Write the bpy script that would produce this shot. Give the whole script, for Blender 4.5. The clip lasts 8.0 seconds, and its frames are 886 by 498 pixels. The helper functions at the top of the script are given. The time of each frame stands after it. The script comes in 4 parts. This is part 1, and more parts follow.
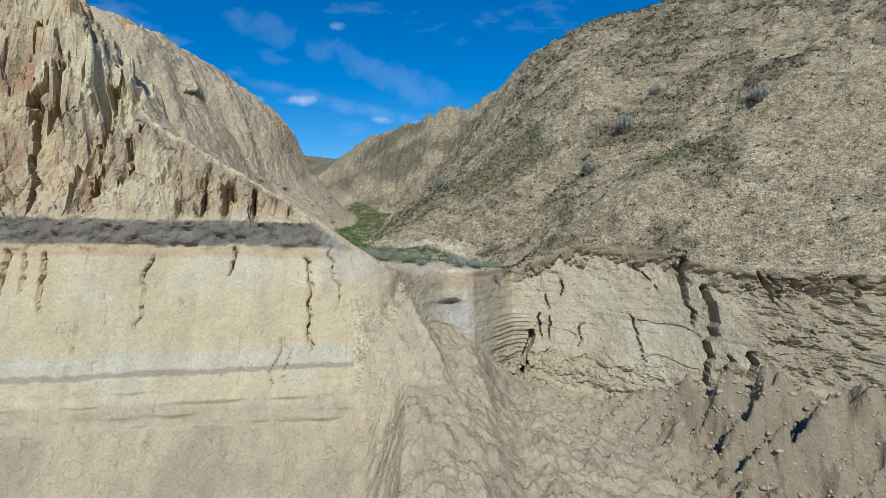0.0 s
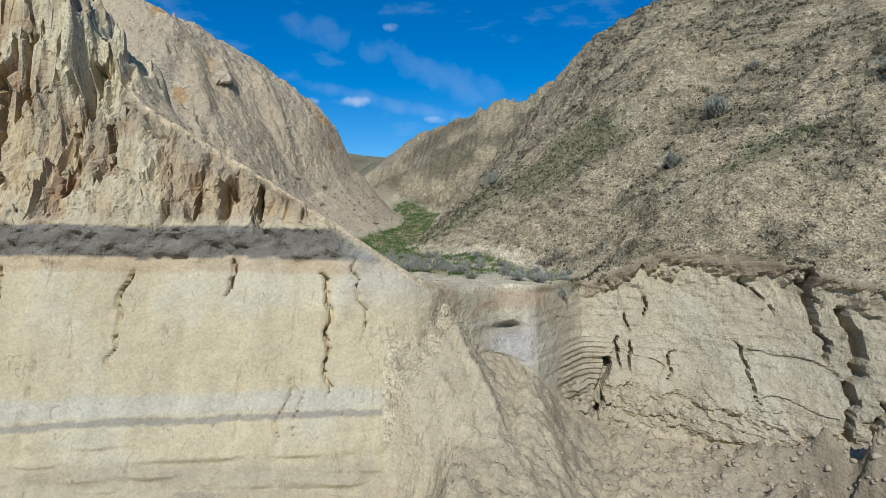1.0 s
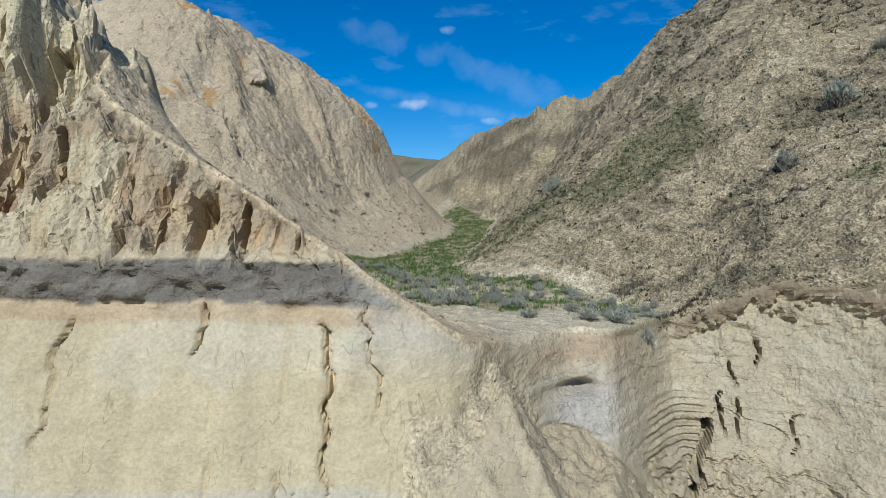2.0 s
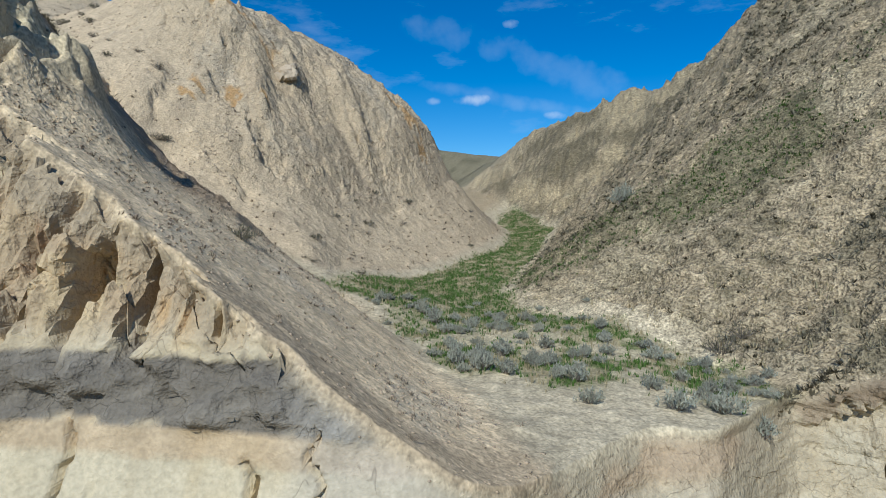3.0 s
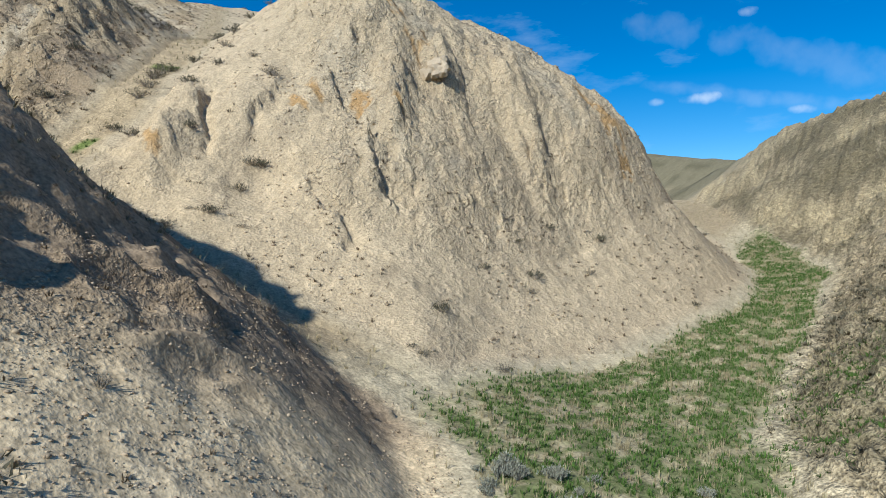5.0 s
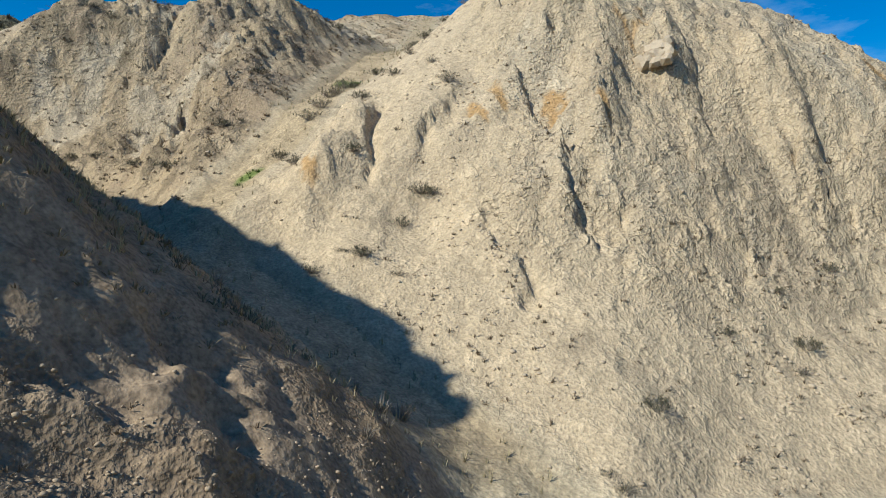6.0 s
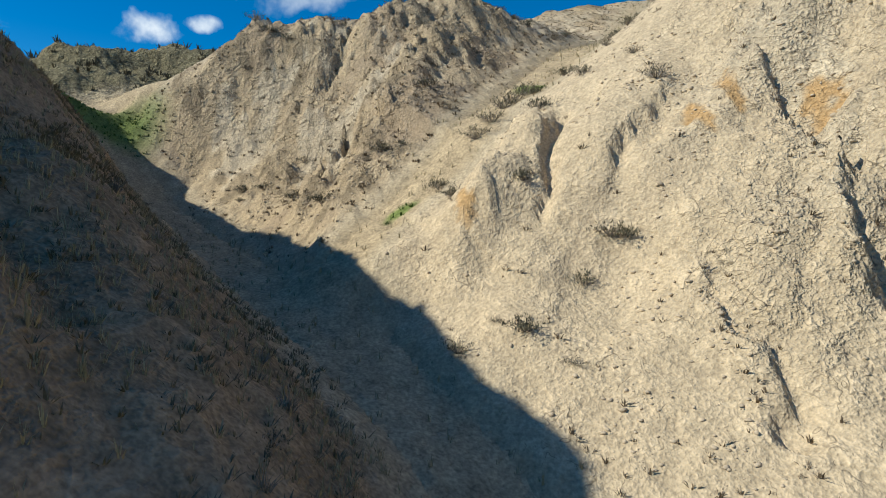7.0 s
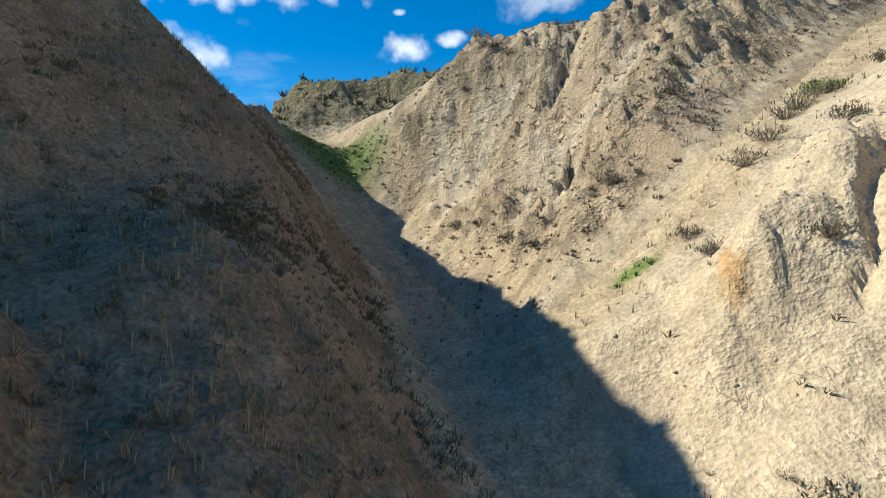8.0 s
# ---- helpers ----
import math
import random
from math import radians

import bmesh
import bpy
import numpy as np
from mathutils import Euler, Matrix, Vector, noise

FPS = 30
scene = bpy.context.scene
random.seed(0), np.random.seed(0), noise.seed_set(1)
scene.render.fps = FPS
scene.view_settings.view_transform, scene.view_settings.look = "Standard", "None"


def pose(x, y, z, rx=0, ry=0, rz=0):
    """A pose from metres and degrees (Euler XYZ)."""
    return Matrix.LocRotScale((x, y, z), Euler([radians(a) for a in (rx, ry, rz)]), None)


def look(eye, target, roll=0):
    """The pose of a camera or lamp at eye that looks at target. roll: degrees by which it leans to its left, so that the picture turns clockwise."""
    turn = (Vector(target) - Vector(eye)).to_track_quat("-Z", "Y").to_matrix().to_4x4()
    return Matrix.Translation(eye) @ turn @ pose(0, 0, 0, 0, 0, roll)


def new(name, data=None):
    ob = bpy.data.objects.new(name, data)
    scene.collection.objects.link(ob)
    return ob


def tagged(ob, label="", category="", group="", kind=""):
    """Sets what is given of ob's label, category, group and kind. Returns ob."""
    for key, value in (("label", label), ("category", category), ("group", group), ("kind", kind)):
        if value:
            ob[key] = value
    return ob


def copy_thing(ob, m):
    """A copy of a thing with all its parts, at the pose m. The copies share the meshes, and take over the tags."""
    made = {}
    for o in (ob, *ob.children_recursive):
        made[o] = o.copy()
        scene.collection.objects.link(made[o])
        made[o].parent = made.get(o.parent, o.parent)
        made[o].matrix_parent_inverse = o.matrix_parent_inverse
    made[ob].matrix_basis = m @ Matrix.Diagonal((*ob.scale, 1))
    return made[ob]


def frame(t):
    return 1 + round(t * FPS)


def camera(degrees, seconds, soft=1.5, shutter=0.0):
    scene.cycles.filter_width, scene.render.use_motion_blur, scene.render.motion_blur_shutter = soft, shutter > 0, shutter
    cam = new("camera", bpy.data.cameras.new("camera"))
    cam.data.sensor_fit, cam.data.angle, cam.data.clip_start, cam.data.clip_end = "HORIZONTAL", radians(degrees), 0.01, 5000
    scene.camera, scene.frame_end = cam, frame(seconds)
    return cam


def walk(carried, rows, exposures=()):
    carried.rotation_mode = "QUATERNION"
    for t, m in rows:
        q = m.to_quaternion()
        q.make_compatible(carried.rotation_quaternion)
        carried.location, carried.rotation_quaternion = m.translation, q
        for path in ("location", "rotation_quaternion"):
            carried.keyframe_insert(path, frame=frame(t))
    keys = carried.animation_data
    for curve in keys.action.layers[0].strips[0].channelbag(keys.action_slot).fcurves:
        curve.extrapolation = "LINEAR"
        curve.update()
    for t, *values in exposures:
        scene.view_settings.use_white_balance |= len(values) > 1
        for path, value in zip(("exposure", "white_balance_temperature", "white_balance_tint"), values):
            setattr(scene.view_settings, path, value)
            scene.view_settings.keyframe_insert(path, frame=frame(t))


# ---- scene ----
# the camera and its walk: seconds, place, yaw, pitch, roll
cam = camera(72.10, 8.0, soft=0.9)
ROWS = [
    (0.0, -0.000, 0.000, 0.000, 0.00, -1.70, 0.04),
    (0.5, -0.010, 2.305, 0.085, 2.57, -1.75, -0.03),
    (1.0, -0.097, 4.465, 0.215, 4.88, -1.81, -0.07),
    (1.5, -0.207, 6.631, 0.448, 7.71, -1.76, -0.12),
    (1.7, -0.259, 7.499, 0.560, 8.72, -1.66, -0.13),
    (2.8, -0.297, 12.359, 1.591, 14.68, -1.97, 0.00),
    (3.0, -0.434, 13.314, 1.738, 16.01, -2.03, -0.02),
    (3.5, -0.817, 15.649, 2.093, 19.48, -2.05, -0.08),
    (4.0, -1.238, 18.004, 2.507, 23.04, -2.08, -0.06),
    (4.2, -1.443, 18.965, 2.677, 24.74, -2.00, -0.02),
    (5.3, -3.465, 24.432, 3.705, 42.04, -1.37, 0.48),
    (5.5, -3.999, 25.228, 3.955, 46.44, -1.43, 0.44),
    (6.0, -5.506, 27.070, 4.561, 56.44, -1.58, 0.33),
    (6.5, -7.264, 28.582, 5.141, 65.03, -1.67, 0.20),
    (7.0, -9.007, 29.622, 5.746, 75.72, -1.69, 0.07),
    (7.5, -10.558, 30.137, 6.355, 87.15, -1.68, -0.13),
    (8.0, -12.094, 30.313, 7.006, 97.87, -1.66, -0.40),
]
walk(cam, [(t, pose(x, y, z, 90 + pitch, -roll, yaw)) for t, x, y, z, yaw, pitch, roll in ROWS], exposures=((0.0, -0.30, 5620, 7), (3.0, -0.24, 5660, 6), (4.2, -0.05, 5680, 5), (5.5, 0.05, 6050, 5), (6.5, 0.05, 6150, 5), (7.2, 0.05, 6350, 4), (8.0, 0.37, 6400, 5)))

# world and sun
SUN_AZ, SUN_EL = 181.0, 39.0      # compass degrees, clockwise from +y
world = bpy.data.worlds.new("sky")
scene.world = world
world.use_nodes = True
wn, wl = world.node_tree.nodes, world.node_tree.links


def wmath(kind, a, b=None):
    n = wn.new("ShaderNodeMath")
    n.operation = kind
    for socket, v in zip(n.inputs, (a, b)):
        if v is None:
            continue
        if isinstance(v, (int, float)):
            socket.default_value = v
        else:
            wl.new(v, socket)
    return n.outputs[0]


def wdot(vector, way):
    n = wn.new("ShaderNodeVectorMath")
    n.operation = "DOT_PRODUCT"
    wl.new(vector, n.inputs[0])
    n.inputs[1].default_value = way
    return n.outputs["Value"]


sky = wn.new("ShaderNodeTexSky")
sky.sky_type, sky.sun_disc = "NISHITA", False
sky.sun_elevation, sky.sun_rotation = radians(SUN_EL), radians(SUN_AZ)
sky.altitude, sky.air_density, sky.dust_density, sky.ozone_density = 900, 1.0, 0.2, 4.0
deep = wn.new("ShaderNodeHueSaturation")
deep.inputs["Saturation"].default_value = 1.44
wl.new(sky.outputs["Color"], deep.inputs["Color"])
way = wn.new("ShaderNodeTexCoord").outputs["Generated"]
stretch = wn.new("ShaderNodeMapping")
stretch.inputs["Rotation"].default_value = (0.0, radians(-20), radians(10))
stretch.inputs["Scale"].default_value = (3.0, 3.0, 9.0)
wl.new(way, stretch.inputs["Vector"])
wisp = wn.new("ShaderNodeTexNoise")
wisp.inputs["Scale"].default_value, wisp.inputs["Detail"].default_value, wisp.inputs["Roughness"].default_value = 1.6, 7.0, 0.6
wl.new(stretch.outputs["Vector"], wisp.inputs["Vector"])
fine = wn.new("ShaderNodeTexNoise")
fine.inputs["Scale"].default_value, fine.inputs["Detail"].default_value = 26.0, 6.0
wl.new(way, fine.inputs["Vector"])


def cloud(azimuth, height, breadth, depth, tilt, strength):
    """A patch of cloud at an azimuth (degrees to the left of +y) and height, its half sizes in degrees."""
    a, h, k = radians(azimuth), radians(height), radians(tilt)
    ahead = Vector((-math.sin(a) * math.cos(h), math.cos(a) * math.cos(h), math.sin(h)))
    right = Vector((math.cos(a), math.sin(a), 0))
    above = right.cross(ahead)
    u, v = math.cos(k) * right + math.sin(k) * above, math.cos(k) * above - math.sin(k) * right
    across = wmath("MULTIPLY", wdot(way, u), 1 / radians(breadth))
    along = wmath("MULTIPLY", wdot(way, v), 1 / radians(depth))
    ragged = wmath("MULTIPLY", wmath("SUBTRACT", fine.outputs["Fac"], 0.5), 5.5)
    r = wmath("ADD", wmath("ADD", wmath("MULTIPLY", across, across), wmath("MULTIPLY", along, along)), ragged)
    inside_it = wn.new("ShaderNodeMapRange")
    inside_it.interpolation_type = "SMOOTHSTEP"
    inside_it.inputs["From Min"].default_value, inside_it.inputs["From Max"].default_value = 1.7, -1.0
    inside_it.inputs["To Min"].default_value, inside_it.inputs["To Max"].default_value = 0.0, strength
    wl.new(r, inside_it.inputs["Value"])
    return wmath("MULTIPLY", inside_it.outputs["Result"], wmath("GREATER_THAN", wdot(way, ahead), 0.2))


veil = wn.new("ShaderNodeMapRange")
veil.inputs["From Min"].default_value, veil.inputs["From Max"].default_value = 0.55, 0.9
veil.inputs["To Max"].default_value = 0.3
wl.new(wisp.outputs["Fac"], veil.inputs["Value"])
cover = veil.outputs["Result"]
CLOUDS = [(9.8, 18.2, 0.7, 0.4, 0, 0.45), (13.3, 11.7, 1.6, 0.45, 2, 0.6), (5.7, 10.2, 1.0, 0.35, 0, 0.6), (2.0, 9.8, 1.2, 0.35, -4, 0.4), (17.0, 11.6, 0.6, 0.3, 0, 0.4),
          (6.0, 14.5, 10.0, 1.3, -21, 0.09), (9.0, 11.4, 7.5, 0.6, -12, 0.12), (16.0, 17.5, 3.5, 1.2, -15, 0.08),
          (101.2, 16.6, 2.3, 1.1, 8, 0.9), (97.4, 17.4, 1.5, 0.6, 6, 0.8), (101.7, 19.6, 0.5, 0.25, 0, 0.6), (118.5, 21.5, 10.5, 2.1, 4, 0.85), (120.5, 15.5, 3.2, 1.5, -12, 0.7), (88.0, 21.0, 5.0, 1.5, 10, 0.45)]
for patch in CLOUDS:
    cover = wmath("MAXIMUM", cover, cloud(*patch))
mixed = wn.new("ShaderNodeMix")
mixed.data_type = "RGBA"
wl.new(cover, mixed.inputs["Factor"])
wl.new(deep.outputs["Color"], mixed.inputs["A"])
mixed.inputs["B"].default_value = (8.5, 8.8, 9.2, 1)
wl.new(mixed.outputs["Result"], wn["Background"].inputs["Color"])
wn["Background"].inputs["Strength"].default_value = 0.113

sun = new("sun", bpy.data.lights.new("sun", "SUN"))
sun.data.energy, sun.data.angle, sun.data.color = 5.0, radians(0.55), (1.0, 0.935, 0.83)
toward = Vector((math.sin(radians(SUN_AZ)) * math.cos(radians(SUN_EL)), math.cos(radians(SUN_AZ)) * math.cos(radians(SUN_EL)), math.sin(radians(SUN_EL))))
sun.matrix_world = look(toward * 60, (0, 0, 0))

# ---- the lie of the land ----
TABLE = np.random.default_rng(5).uniform(-1, 1, (512, 512)).astype(np.float32)


def rough2(x, y, seed):
    """Smooth noise over a plane, -1 to 1."""
    fx, fy = np.floor(x), np.floor(y)
    u, v = (x - fx).astype(np.float32), (y - fy).astype(np.float32)
    ix, iy = (fx.astype(np.int32) + seed * 37) & 511, (fy.astype(np.int32) + seed * 101) & 511
    jx, jy = (ix + 1) & 511, (iy + 1) & 511
    u, v = u * u * (3 - 2 * u), v * v * (3 - 2 * v)
    a, b, c, d = TABLE[iy, ix], TABLE[iy, jx], TABLE[jy, ix], TABLE[jy, jx]
    return (a + (b - a) * u) * (1 - v) + (c + (d - c) * u) * v


def blocky(x, y, seed):
    """Flat-topped blocks of chance heights, -1 to 1."""
    return TABLE[(np.floor(y).astype(np.int32) + seed * 101) & 511, (np.floor(x).astype(np.int32) + seed * 37) & 511]


def cells(x, y, seed):
    """Broken facets: the gap to the neighbouring facet (0 at a crack), a chance height and a chance tilt of each facet."""
    fx, fy = np.floor(x), np.floor(y)
    best, second = np.full(x.shape, 9.0, np.float32), np.full(x.shape, 9.0, np.float32)
    value, tilt = np.zeros(x.shape, np.float32), np.zeros(x.shape, np.float32)
    for i in (-1, 0, 1):
        for j in (-1, 0, 1):
            ix, iy = (fx.astype(np.int32) + i + seed * 37) & 511, (fy.astype(np.int32) + j + seed * 101) & 511
            a, b = TABLE[iy, ix], TABLE[(iy + 200) & 511, (ix + 77) & 511]
            u, v = x - (fx + i + 0.5 + 0.42 * a), y - (fy + j + 0.5 + 0.42 * b)
            d = (u * u + v * v).astype(np.float32)
            nearer = d < best
            second = np.where(nearer, best, np.minimum(second, d))
            value = np.where(nearer, TABLE[(iy + 77) & 511, (ix + 300) & 511], value)
            tilt = np.where(nearer, u * b - v * a, tilt)
            best = np.where(nearer, d, best)
    return np.sqrt(second) - np.sqrt(best), value, tilt


def cells_on(mask, x, y, seed):
    """cells(), worked out only where the mask is not nil."""
    pick, out = mask > 0.01, [np.ones(mask.shape, np.float32), np.zeros(mask.shape, np.float32), np.zeros(mask.shape, np.float32)]
    for whole, some in zip(out, cells(x[pick], y[pick], seed)):
        whole[pick] = some
    return out


def fractal(x, y, seed, octaves=4, gain=0.5):
    total, size = 0.0, 1.0
    for k in range(octaves):
        total = total + size * rough2(x * 2.03**k + 17.3 * k, y * 2.03**k - 9.1 * k, seed + k)
        size *= gain
    return total


def ridged(x, y, seed, octaves=3, gain=0.5):
    total, size = 0.0, 1.0
    for k in range(octaves):
        total = total + size * (1 - 2 * np.abs(rough2(x * 2.1**k + 5.7 * k, y * 2.1**k + 3.3 * k, seed + k)))
        size *= gain
    return total


def step(a, b, v):
    q = np.clip((v - a) / (b - a), 0, 1)
    return q * q * (3 - 2 * q)


def curve(v, *knots):
    return np.interp(v, [k[0] for k in knots], [k[1] for k in knots]).astype(np.float32)


def eased(v, *knots):
    """As curve(), with rounded corners."""
    return sum(w * curve(v + o, *knots) for o, w in ((-0.5, 0.1), (-0.25, 0.2), (0, 0.4), (0.25, 0.2), (0.5, 0.1)))


def smooth_min(a, b, r):
    h = np.clip(0.5 + 0.5 * (b - a) / r, 0, 1)
    return b + (a - b) * h - r * h * (1 - h)


def reach(x, y, line):
    """Distance to a line of points, and the run along it of the nearest place (for points with a height: that height)."""
    best, along, run = np.full(x.shape, 1e18, np.float32), np.zeros(x.shape, np.float32), 0.0
    for (ax, ay, *az), (bx, by, *bz) in zip(line, line[1:]):
        ex, ey = bx - ax, by - ay
        size = math.hypot(ex, ey)
        t = np.clip(((x - ax) * ex + (y - ay) * ey) / size**2, 0, 1)
        d = (x - ax - t * ex) ** 2 + (y - ay - t * ey) ** 2
        along = np.where(d < best, az[0] + t * (bz[0] - az[0]) if az else run + t * size, along)
        best = np.minimum(best, d)
        run += size
    return np.sqrt(best), along


def inside(x, y, sides):
    """How far inside (positive) the foot of a hill a place lies, with rounded corners where its sides meet, and the run along the nearest side."""
    total, best, along, odd = 0.0, np.full(x.shape, 1e18, np.float32), np.zeros(x.shape, np.float32), np.zeros(x.shape, bool)
    ring = [p for side in sides for p in side]
    for (ax, ay), (bx, by) in zip(ring, ring[1:] + ring[:1]):
        odd ^= ((ay > y) != (by > y)) & (x < (bx - ax) * (y - ay) / (by - ay + 1e-12) + ax)
    for k, side in enumerate(sides):
        d, s = reach(x, y, side)
        total = total + (d + 1e-3) ** -5.0
        along = np.where(d < best, s + 100 * k, along)
        best = np.minimum(best, d)
    return np.where(odd, total ** -0.2, -best), along


# floors of the valley and its side gullies: x, y, z
FLOORS = [[(1.5, 22, -1.6), (-0.5, 24, -1.4), (-3, 28, -1.25), (-4.5, 32.5, -1.0), (-6.5, 40, -0.6), (-6.4, 53, 0.5), (-7, 64, 1.8), (-13, 77, 4.2), (-22, 105, 8)],
          [(-8, 33.3, -0.6), (-10.8, 33.6, -0.25), (-14.5, 32.6, 1.2), (-17.2, 31.7, 2.5), (-20, 30.6, 3.5), (-23, 29.2, 4.2), (-29, 27.2, 5.4), (-32, 25, 6.5), (-35, 22.3, 9.9), (-36.5, 19, 11.5)], [(-38, 24.5, 11.6), (-39, 27, 12), (-60, 34, 15)],
          [(-23.6, 30.6, 5.0), (-24.4, 31.9, 6.0), (-25.5, 34.5, 8.3), (-28.5, 37.5, 10.6), (-34, 42, 13.8), (-45, 50, 18), (-60, 60, 27)],
          [(3, 26, -1.65), (9, 24, -1.3), (16, 19, -1.4), (40, 10, -1.4)], [(-6, 20, -0.5), (-14, 23, 0.8), (-25, 20, 4.5), (-40, 14, 8)]]
# feet of the slopes, side by side
BLUFF = [[(-1.2, 22.0), (-2.6, 24.3), (-6.0, 28.9), (-8.8, 32.4), (-10.8, 33.2)], [(-10.8, 33.2), (-14.2, 32.1), (-17.2, 31.2), (-20, 30.0), (-23, 28.6), (-29, 26.5), (-32.5, 23.4), (-35, 19), (-36, 8)], [(-36, -60), (-1.2, -60)]]
SPUR = [[(-10.9, 34.2), (-10.6, 36.8), (-9.2, 41), (-7.8, 49), (-7.4, 54.8), (-8.5, 60), (-11.5, 69), (-17, 80), (-28, 100), (-60, 150)],
        [(-90, 90), (-60, 62), (-33.5, 42.6), (-28, 38), (-25, 34.9), (-23.9, 32.3)], [(-23.9, 32.3), (-22.8, 30.9), (-20, 31.8), (-17.2, 32.8), (-14.5, 33.6), (-10.9, 34.2)]]
EAST = [[(4.2, 25.8), (2.4, 27.8), (-0.6, 30.9), (-3.5, 33.2)], [(-3.5, 33.2), (-4.9, 37), (-5.1, 43), (-5, 54), (-5.2, 60), (-7.5, 68), (-12, 76), (-17, 90), (-40, 150)],
        [(120, 150), (120, -30), (40, -2), (20, 15.5), (13, 19.8), (8.6, 23.0), (6.2, 25.4), (4.2, 25.8)]]
WEST = [[(-23.7, 30.2), (-29, 27.8), (-32.8, 25.4), (-35, 23.2)], [(-35, 23.2), (-36.5, 24.5), (-39, 29), (-45, 33), (-90, 60)], [(-90, 84), (-60, 61), (-34.5, 41.5), (-29, 37), (-26, 34.2), (-24.6, 31.4), (-23.7, 30.2)]]
MESA = [[(-90, 58), (-46, 32), (-40, 28.5), (-38.5, 24), (-37.5, 20), (-38.5, 14), (-42, 5), (-90, -20)]]


# knolls and hollows: x, y, breadth, height
KNOLLS = {
    "bluff": [(-11.0, 21.6, 0.7, 1.2), (-33, 20.2, 1.5, 0.8), (-19, 25.6, 1.5, 0.5), (-24, 21.8, 3, 1.14), (-30.5, 20.8, 3, 0.84), (-15, 20.7, 1.2, 1.56), (-17, 20.7, 1.5, 2.32), (-18.9, 20.7, 1.7, 2.32), (-21, 20.7, 1.8, 1.37), (-23.4, 20.7, 1.7, 0.16), (-25.8, 20.6, 1.6, -1.03), (-16, 27.5, 2.2, 0.1), (-18.8, 26, 2, 0.38), (-41.8, 20.8, 3, 0.1), (-40.2, 17.6, 1.8, 1.0), (-34.7, 21.2, 2, 0.42)],
    "clay hills": [(-17.8, 43.5, 4, -1.82), (-16.2, 38.8, 2.2, -0.33), (-22.7, 35, 1.8, -1.30), (-20.3, 39.5, 2.2, -1.66), (-14, 53, 3.5, 0.75), (-25.4, 35.4, 1.6, 0.5), (-19.4, 33.7, 1.2, 0.38), (-22.9, 31.7, 1.5, 0.12), (-19.9, 36.1, 1.6, -1.1)],
    "gully head": [(-32.5, 35.5, 2.2, -0.66), (-37, 28.5, 4.0, 1.3), (-29, 31.4, 2, -0.3), (-31.7, 32.3, 2, -0.6)],
    "east hill": [(8.3, 28, 3, 1.29), (1, 37.5, 3, 0.20), (8.5, 36, 3, 0.70), (5.4, 42, 3, -0.14), (-0.6, 31, 2, 0.3), (2.2, 31.6, 2.2, 0.6), (6.5, 57, 8, 3.0), (7, 71, 7, 0.8)]}


# the sharp spine that climbs the bluff behind the tower: x, y, z
SPINE = [(-13.4, 20.6, 9.2), (-12.7, 22.3, 7.4), (-13.3, 24.0, 6.9), (-14.8, 25.9, 7.2), (-16.6, 25.6, 6.7)]


def floor_height(x, y):
    total, weight = 0.0, 0.0
    for line in FLOORS:
        d, z = reach(x, y, line)
        w = 1.0 / (d**2 + 1.0) ** 2
        total, weight = total + w * z, weight + w
    return total / weight


def rim_line(x):
    """Where the foot of the river cliff runs."""
    return eased(x, (-60, 10), (-30, 14), (-16, 15.4), (-10.5, 16.3), (-8.8, 16.65), (-5.1, 17.45), (-3.2, 17.75), (-2.1, 18.2), (-1.5, 19.1), (-1, 20.4), (-0.5, 21.6), (0, 22.4), (1.2, 22.3), (2.0, 23.6), (3, 24.9),
                 (5.7, 24.1), (8.5, 21.9), (10.5, 19.9), (13, 17.9), (20, 13.2), (40, -4), (120, -32))


def cliff_foot(x):
    """Height at which the upright face ends and the slumped apron begins."""
    return eased(x, (-16, -5.3), (-3.2, -5.6), (-2.1, -5.2), (-1.5, -4.1), (-1, -3.4), (-0.5, -3.2), (0, -3.4), (1.2, -4.0), (2, -5.2), (3, -6.0), (5.7, -6.3), (8.5, -6.0), (10.5, -5.0), (13, -5), (20, -6))


